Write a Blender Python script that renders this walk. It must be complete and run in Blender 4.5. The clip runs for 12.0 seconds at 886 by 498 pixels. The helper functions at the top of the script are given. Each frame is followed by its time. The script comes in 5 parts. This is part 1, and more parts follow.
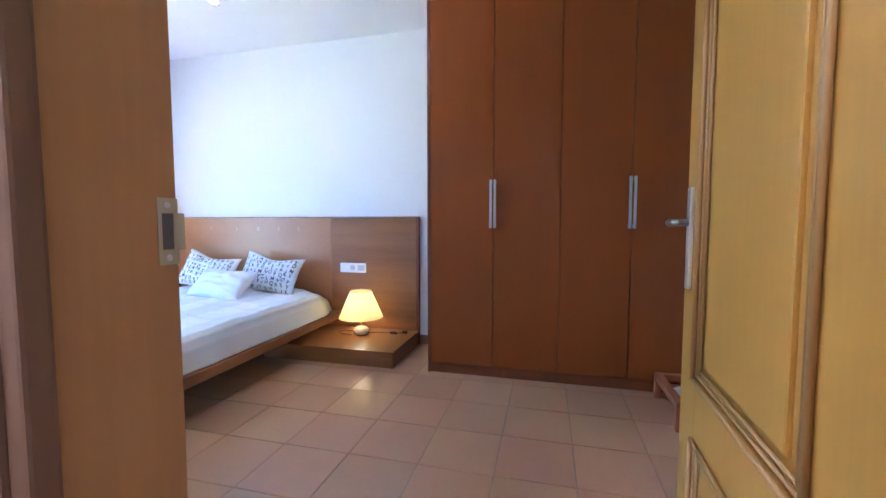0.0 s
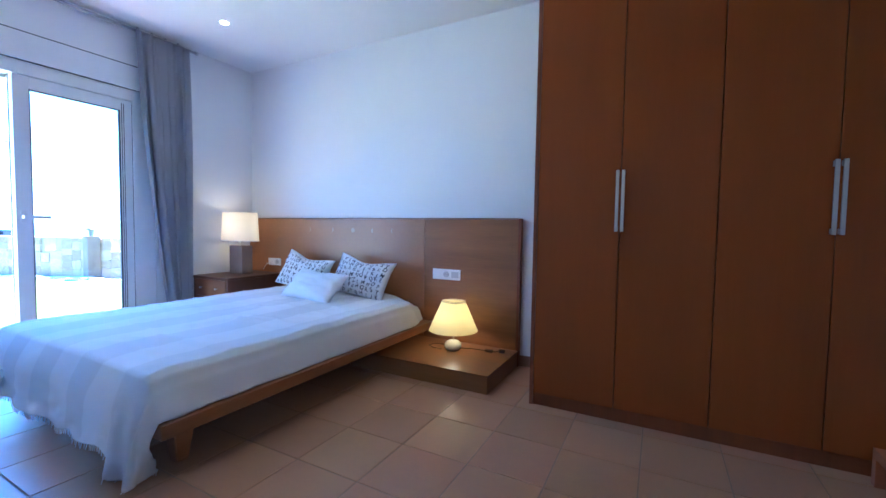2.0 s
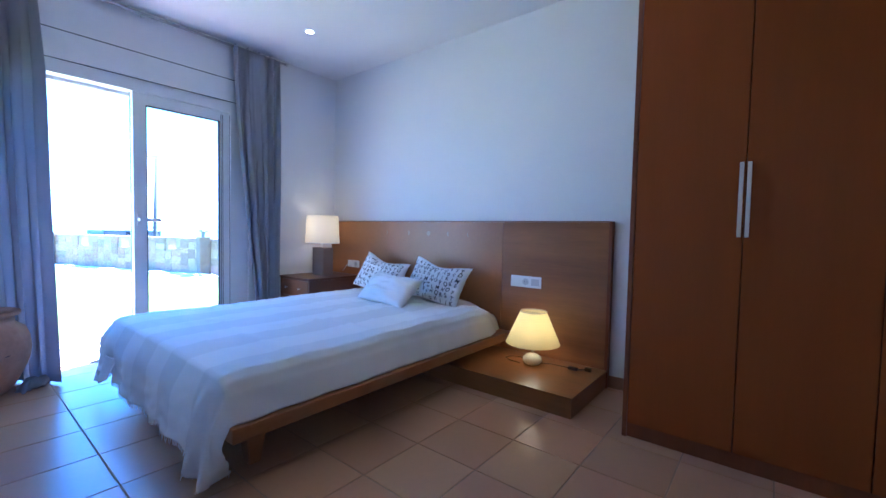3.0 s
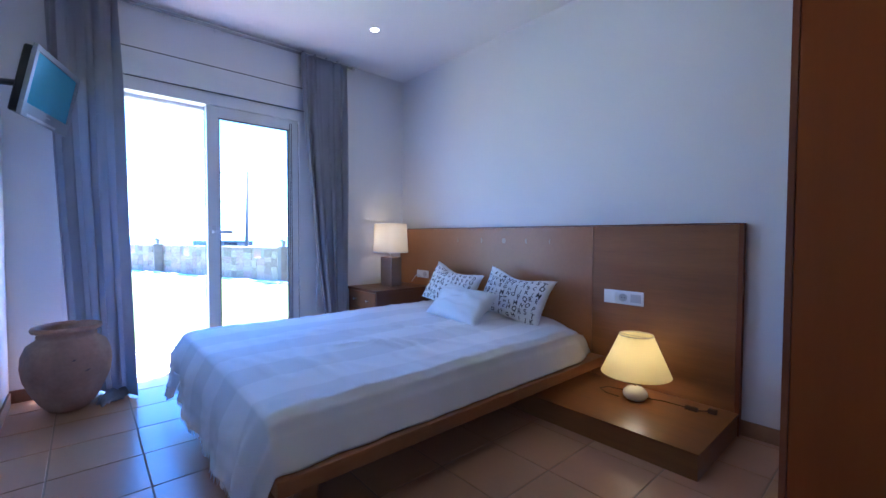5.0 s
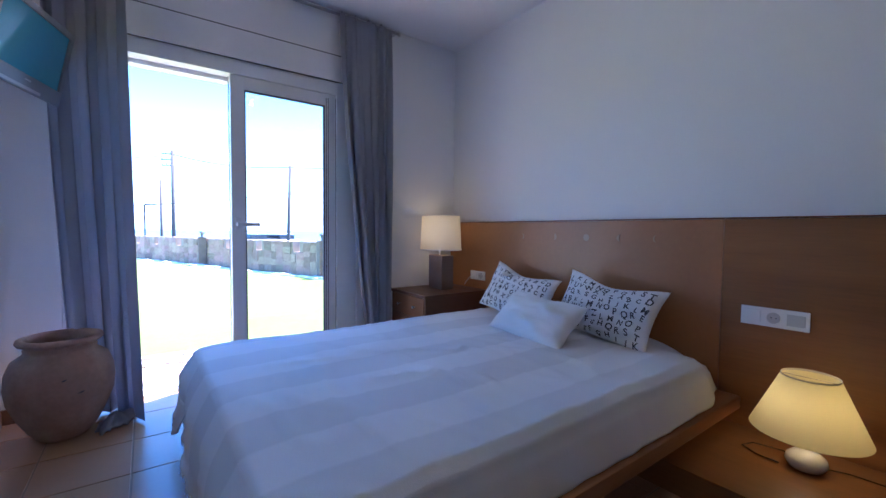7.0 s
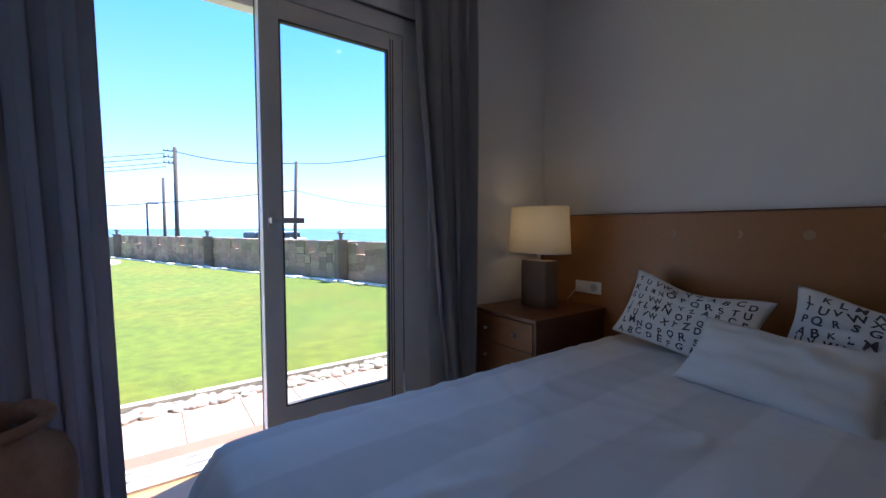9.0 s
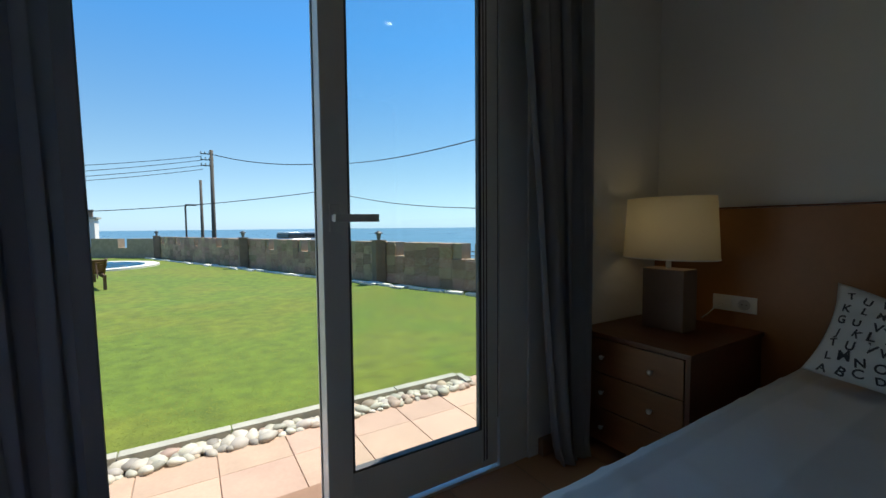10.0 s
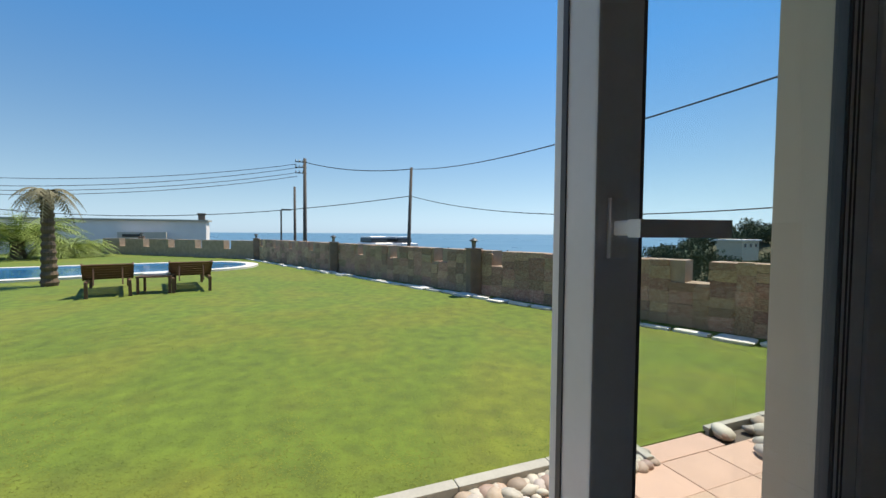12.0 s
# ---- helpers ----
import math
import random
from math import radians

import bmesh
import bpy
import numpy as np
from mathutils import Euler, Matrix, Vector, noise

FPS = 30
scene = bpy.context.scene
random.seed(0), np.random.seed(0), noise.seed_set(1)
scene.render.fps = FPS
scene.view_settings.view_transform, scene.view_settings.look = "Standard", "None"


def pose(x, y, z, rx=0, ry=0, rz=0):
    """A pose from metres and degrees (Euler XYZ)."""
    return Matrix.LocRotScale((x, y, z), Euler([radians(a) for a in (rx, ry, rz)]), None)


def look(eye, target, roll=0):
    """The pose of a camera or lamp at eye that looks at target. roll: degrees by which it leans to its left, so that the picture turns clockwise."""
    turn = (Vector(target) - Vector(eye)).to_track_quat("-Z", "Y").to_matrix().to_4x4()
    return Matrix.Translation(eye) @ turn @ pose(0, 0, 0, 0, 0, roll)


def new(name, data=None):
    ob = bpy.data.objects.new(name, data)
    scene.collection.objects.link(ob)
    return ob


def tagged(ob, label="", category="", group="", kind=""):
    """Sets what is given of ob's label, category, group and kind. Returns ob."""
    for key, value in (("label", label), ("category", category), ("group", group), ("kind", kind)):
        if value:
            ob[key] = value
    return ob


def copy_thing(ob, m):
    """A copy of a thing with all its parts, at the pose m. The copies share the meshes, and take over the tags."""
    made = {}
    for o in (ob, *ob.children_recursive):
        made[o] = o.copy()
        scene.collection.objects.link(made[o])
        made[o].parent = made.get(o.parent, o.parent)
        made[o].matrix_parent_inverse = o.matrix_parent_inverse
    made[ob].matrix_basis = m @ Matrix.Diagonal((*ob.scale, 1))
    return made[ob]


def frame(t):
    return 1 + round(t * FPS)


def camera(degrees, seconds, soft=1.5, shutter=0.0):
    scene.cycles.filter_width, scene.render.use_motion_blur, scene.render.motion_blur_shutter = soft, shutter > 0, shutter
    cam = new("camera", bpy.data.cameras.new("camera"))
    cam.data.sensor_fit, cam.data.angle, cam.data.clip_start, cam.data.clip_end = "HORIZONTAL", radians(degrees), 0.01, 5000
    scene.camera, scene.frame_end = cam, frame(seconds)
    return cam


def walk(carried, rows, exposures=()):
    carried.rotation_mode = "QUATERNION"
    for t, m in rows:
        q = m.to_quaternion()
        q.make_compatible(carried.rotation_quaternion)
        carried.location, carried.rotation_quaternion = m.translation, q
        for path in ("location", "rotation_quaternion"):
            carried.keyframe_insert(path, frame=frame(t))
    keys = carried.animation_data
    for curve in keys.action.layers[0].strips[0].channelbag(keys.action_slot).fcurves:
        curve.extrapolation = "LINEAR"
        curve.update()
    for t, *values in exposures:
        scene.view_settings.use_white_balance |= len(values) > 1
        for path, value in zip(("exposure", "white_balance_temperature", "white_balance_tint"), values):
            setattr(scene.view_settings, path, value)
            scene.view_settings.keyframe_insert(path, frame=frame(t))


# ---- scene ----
cam = camera(94.8, 12.0)
METRES, EYE, TILT, LEAN, TURN = 5.0, 1.03, 0.0, 0.0, 12.7
PATH = [
    (0, (-0.564, 0.7, 1.081), (-1.057, 2.633, 0.951), 0.0),
    (0.5, (-0.575, 0.79, 1.078), (-1.176, 2.693, 0.944), 0.2),
    (1, (-0.621, 0.903, 1.083), (-1.314, 2.777, 0.944), 0.4),
    (1.5, (-0.665, 1.01, 1.031), (-1.472, 2.838, 0.938), 0.8),
    (2, (-0.729, 1.102, 1.04), (-1.665, 2.867, 0.944), 0.9),
    (2.5, (-0.785, 1.188, 1.044), (-1.897, 2.847, 0.951), 1.1),
    (3, (-0.822, 1.26, 1.043), (-2.075, 2.816, 0.955), 1.2),
    (3.5, (-0.848, 1.308, 1.039), (-2.198, 2.781, 0.953), 1.2),
    (3.7, (-0.871, 1.335, 1.04), (-2.256, 2.777, 0.984), 0.4),
    (5.5, (-1.194, 1.587, 1.058), (-2.737, 2.857, 0.974), 0.8),
    (6, (-1.317, 1.681, 1.053), (-2.907, 2.892, 0.97), 0.9),
    (6.5, (-1.47, 1.74, 1.048), (-3.087, 2.914, 0.96), 0.8),
    (7, (-1.676, 1.763, 1.052), (-3.289, 2.942, 0.963), 0.6),
    (7.2, (-1.758, 1.765, 1.05), (-3.371, 2.944, 0.96), 0.5),
    (8.8, (-2.661, 1.823, 1.054), (-4.276, 2.998, 0.948), 0.2),
    (9, (-2.782, 1.82, 1.052), (-4.402, 2.988, 0.945), -0.0),
    (9.5, (-3.097, 1.836, 1.057), (-4.757, 2.947, 0.954), 0.1),
    (10, (-3.43, 1.869, 1.053), (-5.124, 2.926, 0.942), -0.5),
    (10.5, (-3.721, 1.874, 1.046), (-5.421, 2.922, 0.94), -0.3),
    (11, (-3.89, 1.853, 1.060), (-5.640, 2.818, 0.974), 0.4),
    (11.5, (-4.103, 1.845, 1.065), (-5.910, 2.698, 0.983), 0.6),
    (12, (-4.29, 1.813, 1.075), (-6.149, 2.547, 0.994), 0.4),
]
walk(cam, [(t, look(eye, target, roll)) for t, eye, target, roll in PATH],
     [(0, 5.25, 4900, 20), (1, 5.2, 4700, 22), (2, 4.5, 4500, 19), (3.5, 4.1, 4500, 23), (5.5, 3.75, 4750, 28), (7.2, 3.2, 5100, 28), (8.8, 2.15, 5900, 25), (9.5, 1.3, 6500, 9), (10, 0.8, 6650, 3), (10.5, 0.65, 6700, 1), (11, 0.7, 6850, 4), (12, 0.55, 7000, 9)])

# ---------------------------------------------------------------- light
world = bpy.data.worlds.new("world")
scene.world = world
world.use_nodes = True
wn = world.node_tree.nodes
sky = wn.new("ShaderNodeTexSky")
sky.sky_type = "NISHITA"
sky.sun_disc = False
SUN_TO = Vector((-0.16, 0.42, 0.89)).normalized()
sky.sun_elevation = math.asin(SUN_TO.z)
sky.sun_rotation = math.atan2(SUN_TO.x, SUN_TO.y)
sky.air_density, sky.dust_density, sky.ozone_density = 1.0, 0.15, 3.0
wn["Background"].inputs["Strength"].default_value = 0.09
tone = wn.new("ShaderNodeVectorMath")
tone.operation = "MULTIPLY"
tone.inputs[1].default_value = (0.455, 0.95, 1.26)
world.node_tree.links.new(sky.outputs[0], tone.inputs[0])
grey, haze, up, fade, mixed = wn.new("ShaderNodeRGBToBW"), wn.new("ShaderNodeVectorMath"), wn.new("ShaderNodeSeparateXYZ"), wn.new("ShaderNodeMapRange"), wn.new("ShaderNodeMix")
way = wn.new("ShaderNodeTexCoord")
haze.operation, mixed.data_type = "MULTIPLY", "RGBA"
haze.inputs[1].default_value = (0.64, 0.83, 1.08)
fade.inputs[1].default_value, fade.inputs[2].default_value = 0.0, 0.4
fade.inputs[3].default_value, fade.inputs[4].default_value = 0.9, 0.0
wl = world.node_tree.links
wl.new(sky.outputs[0], grey.inputs[0])
wl.new(grey.outputs[0], haze.inputs[0])
wl.new(way.outputs["Generated"], up.inputs[0])
wl.new(up.outputs["Z"], fade.inputs[0])
wl.new(fade.outputs[0], mixed.inputs[0])
wl.new(tone.outputs[0], mixed.inputs[6])
wl.new(haze.outputs[0], mixed.inputs[7])
wl.new(mixed.outputs[2], wn["Background"].inputs[0])

sun = new("sun", bpy.data.lights.new("sun", "SUN"))
sun.data.energy, sun.data.angle, sun.data.color = 4.0, radians(0.5), (1.0, 0.95, 0.88)
sun.matrix_world = look(SUN_TO * 30, (0, 0, 0))


def point_lamp(name, place, watts, colour, radius):
    ob = new(name, bpy.data.lights.new(name, "POINT"))
    ob.data.energy, ob.data.color, ob.data.shadow_soft_size = watts, colour, radius
    ob.location = place
    return ob


WARM = (1.0, 0.78, 0.25)
point_lamp("bulb_low", (-2.095, 3.865, 0.37), 0.14, WARM, 0.03)
point_lamp("bulb_tall", (-4.50, 3.80, 1.06), 0.12, (1.0, 0.72, 0.30), 0.07)


# ---------------------------------------------------------------- materials
def material(name, colour, rough=0.6, metal=0.0, vary=0.12, scale=6.0, fine=60.0, bump=0.1, bump_scale=None,
             stretch=(1, 1, 1), random_hue=0.0, transmit=0.0, emit=0.0, coat=0.0, second=None, second_scale=1.5, rough_vary=0.1):
    m = bpy.data.materials.new(name)
    m.use_nodes = True
    nt = m.node_tree
    n, k = nt.nodes, nt.links
    b = n["Principled BSDF"]
    b.inputs["Roughness"].default_value, b.inputs["Metallic"].default_value = rough, metal
    b.inputs["Coat Weight"].default_value = coat
    b.inputs["Transmission Weight"].default_value = transmit
    tc, mp = n.new("ShaderNodeTexCoord"), n.new("ShaderNodeMapping")
    mp.inputs["Scale"].default_value = stretch
    info = n.new("ShaderNodeObjectInfo")
    shift = n.new("ShaderNodeVectorMath")
    shift.operation = "MULTIPLY_ADD"
    shift.inputs[1].default_value = (17.0, 31.0, 13.0)
    k.new(info.outputs["Random"], shift.inputs[0])
    k.new(tc.outputs["Object"], shift.inputs[2])
    k.new(shift.outputs[0], mp.inputs[0])
    big, small = n.new("ShaderNodeTexNoise"), n.new("ShaderNodeTexNoise")
    big.inputs["Scale"].default_value, small.inputs["Scale"].default_value = scale, fine
    big.inputs["Detail"].default_value, small.inputs["Detail"].default_value = 5, 3
    k.new(mp.outputs[0], big.inputs["Vector"])
    k.new(mp.outputs[0], small.inputs["Vector"])
    add = n.new("ShaderNodeMath")
    add.operation = "MULTIPLY_ADD"
    add.inputs[1].default_value = 0.4
    k.new(small.outputs[0], add.inputs[0])
    k.new(big.outputs[0], add.inputs[2])
    ramp = n.new("ShaderNodeMapRange")
    ramp.inputs[1].default_value, ramp.inputs[2].default_value = 0.45, 0.95
    ramp.inputs[3].default_value, ramp.inputs[4].default_value = 1 - vary, 1 + vary
    k.new(add.outputs[0], ramp.inputs[0])
    mul = n.new("ShaderNodeVectorMath")
    mul.operation = "SCALE"
    k.new(ramp.outputs[0], mul.inputs["Scale"])
    base = n.new("ShaderNodeRGB")
    base.outputs[0].default_value = (*colour, 1)
    last = base.outputs[0]
    if second:
        patch = n.new("ShaderNodeTexNoise")
        patch.inputs["Scale"].default_value = second_scale
        patch.inputs["Detail"].default_value = 3
        k.new(mp.outputs[0], patch.inputs["Vector"])
        mr = n.new("ShaderNodeMapRange")
        mr.inputs[1].default_value, mr.inputs[2].default_value = 0.42, 0.62
        k.new(patch.outputs[0], mr.inputs[0])
        mix = n.new("ShaderNodeMix")
        mix.data_type = "RGBA"
        mix.inputs[7].default_value = (*second, 1)
        k.new(mr.outputs[0], mix.inputs[0])
        k.new(last, mix.inputs[6])
        last = mix.outputs[2]
    if random_hue:
        hue = n.new("ShaderNodeHueSaturation")
        r1 = n.new("ShaderNodeMapRange")
        r1.inputs[3].default_value, r1.inputs[4].default_value = 1 - random_hue, 1 + random_hue
        k.new(info.outputs["Random"], r1.inputs[0])
        k.new(r1.outputs[0], hue.inputs["Value"])
        white = n.new("ShaderNodeTexWhiteNoise")
        white.noise_dimensions = "1D"
        k.new(info.outputs["Random"], white.inputs["W"])
        r2 = n.new("ShaderNodeMapRange")
        r2.inputs[3].default_value, r2.inputs[4].default_value = 0.5 - random_hue * 0.08, 0.5 + random_hue * 0.08
        k.new(white.outputs[0], r2.inputs[0])
        k.new(r2.outputs[0], hue.inputs["Hue"])
        k.new(last, hue.inputs["Color"])
        last = hue.outputs[0]
    k.new(last, mul.inputs[0])
    k.new(mul.outputs[0], b.inputs["Base Color"])
    rr = n.new("ShaderNodeMapRange")
    rr.inputs[3].default_value, rr.inputs[4].default_value = max(0.02, rough - rough_vary), min(1, rough + rough_vary)
    k.new(big.outputs[0], rr.inputs[0])
    k.new(rr.outputs[0], b.inputs["Roughness"])
    if bump:
        bp = n.new("ShaderNodeBump")
        bp.inputs["Strength"].default_value, bp.inputs["Distance"].default_value = bump, 0.004
        k.new(add.outputs[0], bp.inputs["Height"])
        k.new(bp.outputs[0], b.inputs["Normal"])
    if emit:
        b.inputs["Emission Color"].default_value = (*colour, 1)
        b.inputs["Emission Strength"].default_value = emit
    return m


def cloth(name, colour, through_light=0.3, fine=220.0, **kw):
    m = material(name, colour, rough=0.9, fine=fine, **kw)
    nt = m.node_tree
    n, k = nt.nodes, nt.links
    out = n["Material Output"]
    t, mix = n.new("ShaderNodeBsdfTranslucent"), n.new("ShaderNodeMixShader")
    t.inputs[0].default_value = (*colour, 1)
    mix.inputs[0].default_value = through_light
    k.new(n["Principled BSDF"].outputs[0], mix.inputs[1])
    k.new(t.outputs[0], mix.inputs[2])
    k.new(mix.outputs[0], out.inputs[0])
    return m


WALL = material("wall_paint", (0.78, 0.78, 0.79), 0.85, vary=0.02, scale=1.2, fine=90, bump=0.12)
CEIL = material("ceiling_paint", (0.82, 0.82, 0.83), 0.9, vary=0.02, scale=1.0, fine=90, bump=0.08)
TILE = material("terracotta_floor_tile", (0.48, 0.262, 0.134), 0.30, vary=0.05, scale=3, fine=45, bump=0.03, random_hue=0.06, rough_vary=0.015)
GROUT = material("floor_grout", (0.36, 0.255, 0.17), 0.9, vary=0.15, scale=4)
SKIRT = material("skirting_tile", (0.30, 0.17, 0.10), 0.4, vary=0.12)
CHERRY = material("cherry_veneer", (0.265, 0.066, 0.010), 0.36, vary=0.06, scale=3, fine=26, stretch=(3, 3, 0.25), bump=0.03)
CHERRY.node_tree.nodes["Principled BSDF"].inputs["Specular IOR Level"].default_value = 0.22
CHERRY_EDGE = material("cherry_edge", (0.19, 0.05, 0.012), 0.4, vary=0.16, scale=3, fine=26, stretch=(3, 3, 0.25), bump=0.03)
BEECH = material("headboard_veneer", (0.35, 0.15, 0.05), 0.36, vary=0.10, scale=2.6, fine=40, stretch=(1.0, 3, 1.0), bump=0.03)
BEECH_X = material("headboard_veneer_long_grain", (0.245, 0.10, 0.027), 0.34, vary=0.2, scale=3, fine=30, stretch=(0.3, 3, 4), bump=0.03)
BEECH_Y = material("rail_veneer", (0.31, 0.13, 0.045), 0.36, vary=0.18, scale=3, fine=30, stretch=(4, 0.3, 4), bump=0.03)
PINE = material("honey_door_varnish", (0.47, 0.245, 0.04), 0.35, vary=0.08, scale=2.5, fine=30, stretch=(3, 3, 0.2), bump=0.03)
GROOVE = material("door_groove_brown", (0.38, 0.21, 0.065), 0.45, vary=0.1, scale=2.5, fine=30, stretch=(3, 3, 0.2))
JAMB = material("jamb_veneer", (0.36, 0.19, 0.075), 0.45, vary=0.12, scale=2.5, fine=30, stretch=(3, 3, 0.2), bump=0.03)
# jamb veneer darkened: the shade on the left architrave is in its colour
SHADED_TRIM = material("shaded_door_trim", (0.15, 0.085, 0.055), 0.45, vary=0.12, scale=2.5, fine=30, stretch=(3, 3, 0.2), bump=0.03)
DARKWOOD = material("dark_nightstand_wood", (0.11, 0.038, 0.017), 0.38, vary=0.16, scale=3, fine=30, stretch=(0.4, 3, 3), bump=0.03)
DRAWER = material("drawer_front_wood", (0.21, 0.085, 0.03), 0.38, vary=0.16, scale=3, fine=30, stretch=(0.4, 3, 3), bump=0.03)
TRAYWOOD = material("reddish_tray_wood", (0.37, 0.12, 0.045), 0.4, vary=0.15, scale=3, fine=30, stretch=(3, 0.4, 3), bump=0.03)
LOUNGE = material("weathered_teak", (0.13, 0.065, 0.035), 0.6, vary=0.2, scale=5, fine=40, stretch=(1, 5, 5), bump=0.1)
STEEL = material("brushed_steel", (0.66, 0.66, 0.67), 0.42, 1.0, vary=0.05, fine=90, bump=0.02)
STRIKE = material("bright_strike_plate", (0.50, 0.45, 0.35), 0.35, 0.8, vary=0.05)
WPLASTIC = material("white_plastic", (0.8, 0.8, 0.79), 0.4, vary=0.02, bump=0)
SOCKIN = material("socket_recess", (0.55, 0.55, 0.55), 0.5, vary=0.02, bump=0)
PVC = material("white_window_profile", (0.74, 0.75, 0.77), 0.35, vary=0.03, bump=0.01)
GASKET = material("dark_gasket", (0.09, 0.09, 0.10), 0.6, vary=0.1, bump=0)
CURTAIN = cloth("grey_blue_curtain_cloth", (0.42, 0.42, 0.465), 0.4, vary=0.10, scale=4, bump=0.25)
SHEET = cloth("white_woven_bedcover", (0.78, 0.78, 0.80), 0.05, vary=0.03, scale=3, bump=0.35)
CUSHION = cloth("white_cushion_cotton", (0.8, 0.8, 0.8), 0.05, vary=0.03, scale=5, bump=0.3)
INK = material("charcoal_print", (0.07, 0.07, 0.08), 0.9, vary=0.1, bump=0)
SHADE_W = cloth("white_lamp_shade_linen", (0.78, 0.73, 0.6), 0.5, vary=0.03, scale=5, bump=0.1)
SHADE_Y = cloth("cream_lamp_shade_paper", (0.82, 0.70, 0.32), 0.55, vary=0.02, scale=5, bump=0.05)
TRIM = material("cream_shade_trim", (0.55, 0.45, 0.28), 0.8, bump=0)
CERAMIC = material("white_ceramic", (0.75, 0.72, 0.64), 0.2, vary=0.03, bump=0, coat=0.4)
GREYLAMP = material("grey_brown_lamp_base", (0.25, 0.185, 0.15), 0.5, vary=0.12, bump=0.05)
CORD = material("dark_cord", (0.05, 0.03, 0.02), 0.5, bump=0)
CORD_W = material("white_cord", (0.7, 0.7, 0.68), 0.5, bump=0)
DARKCHROME = material("dark_chrome", (0.30, 0.29, 0.28), 0.3, 1.0, vary=0.05, bump=0)
RODGREY = material("grey_curtain_rod", (0.42, 0.42, 0.44), 0.4, 0.4, vary=0.05, bump=0)
ALU = material("bright_aluminium", (0.72, 0.73, 0.74), 0.5, 0.3, vary=0.08, bump=0)
MOON = material("dull_moon_inlay", (0.42, 0.27, 0.14), 0.5, 0.2, vary=0.05, bump=0)
BRASS = material("pale_brass", (0.50, 0.38, 0.24), 0.5, 1.0, vary=0.05, bump=0)
TERRA = material("terracotta_urn_clay", (0.45, 0.27, 0.20), 0.75, vary=0.18, scale=7, fine=50, bump=0.4, second=(0.52, 0.36, 0.27), second_scale=4)
TVBODY = material("black_tv_plastic", (0.03, 0.03, 0.035), 0.3, vary=0.05, bump=0)
TVSILVER = material("silver_tv_bezel", (0.35, 0.37, 0.4), 0.35, 0.4, vary=0.05, bump=0)
# the blue base colour stands in for the bright reflection on the screen
TVSCREEN = material("tv_screen_painted_reflection", (0.10, 0.38, 0.52), 0.12, vary=0.05, bump=0, rough_vary=0.02)
RENDER_EXT = material("beige_exterior_render", (0.55, 0.49, 0.40), 0.9, vary=0.06, scale=3, fine=120, bump=0.3)
PAVER = material("pink_terracotta_paver", (0.52, 0.35, 0.26), 0.75, vary=0.1, scale=5, fine=60, bump=0.15, random_hue=0.1)
PAVE_JOINT = material("pink_paver_mortar", (0.47, 0.33, 0.25), 0.95, vary=0.15, scale=5, bump=0.2)
LANTERN = material("dark_lantern_metal", (0.04, 0.04, 0.04), 0.5, bump=0)
CONCRETE = material("grey_kerb_concrete", (0.42, 0.40, 0.34), 0.9, vary=0.15, scale=5, fine=70, bump=0.3)
PEBBLE = material("river_pebble", (0.44, 0.40, 0.34), 0.6, vary=0.12, scale=12, fine=60, bump=0.15, random_hue=0.4)
PEBBLE_BED = material("pebble_bed_soil", (0.12, 0.10, 0.08), 0.95, vary=0.3, scale=20, bump=0.5)
LAWN = material("lawn", (0.112, 0.165, 0.016), 0.95, vary=0.30, scale=7, fine=110, bump=0.35, second=(0.142, 0.170, 0.018), second_scale=0.9)
BLADE = cloth("grass_blade", (0.120, 0.172, 0.018), 0.03, fine=30.0, vary=0.30, scale=7, bump=0, second=(0.165, 0.182, 0.020), second_scale=1.2)
STONE = material("brown_field_stone", (0.36, 0.225, 0.150), 0.95, vary=0.45, scale=12, fine=45, bump=1.0, random_hue=0.28, second=(0.40, 0.29, 0.20), second_scale=5)
MORTAR = material("stone_wall_mortar", (0.37, 0.28, 0.20), 0.95, vary=0.2, scale=6, fine=60, bump=0.5)
EDGE_STONE = material("pale_edging_stone", (0.74, 0.71, 0.66), 0.85, vary=0.12, scale=8, bump=0.3)
POST = material("brown_garden_post", (0.21, 0.145, 0.10), 0.7, vary=0.2, bump=0.2)
PEBBLE_RED = material("reddish_river_pebble", (0.40, 0.30, 0.23), 0.6, vary=0.12, scale=12, fine=60, bump=0.15, random_hue=0.25)
PEBBLE_CREAM = material("cream_river_pebble", (0.50, 0.45, 0.37), 0.6, vary=0.1, scale=12, fine=60, bump=0.15, random_hue=0.2)
PINE_HOUSE = material("aged_house_render", (0.60, 0.49, 0.36), 0.9, vary=0.08, scale=1, bump=0.2)
GLASSY = material("lantern_glass", (0.16, 0.16, 0.15), 0.15, vary=0.05, bump=0)
WATER = material("pool_water", (0.03, 0.20, 0.42), 0.06, vary=0.2, scale=3, fine=12, bump=0.25, rough_vary=0.02)
SEA = material("sea_water", (0.05, 0.15, 0.23), 0.3, vary=0.08, scale=0.01, fine=0.2, bump=0.0)
POOLRIM = material("pale_pool_coping", (0.66, 0.63, 0.57), 0.8, vary=0.08, bump=0.15)
POLE = material("weathered_utility_pole", (0.10, 0.085, 0.07), 0.85, vary=0.2, bump=0.2)
CABLE = material("dark_cable", (0.03, 0.03, 0.03), 0.6, bump=0)
WHITEWALL = material("white_house_render", (0.82, 0.77, 0.72), 0.9, vary=0.05, scale=1, bump=0.2)
SCRUB = material("hillside_scrub", (0.05, 0.06, 0.025), 0.95, vary=0.4, scale=0.3, fine=3, bump=0.8, second=(0.10, 0.09, 0.045), second_scale=0.15)
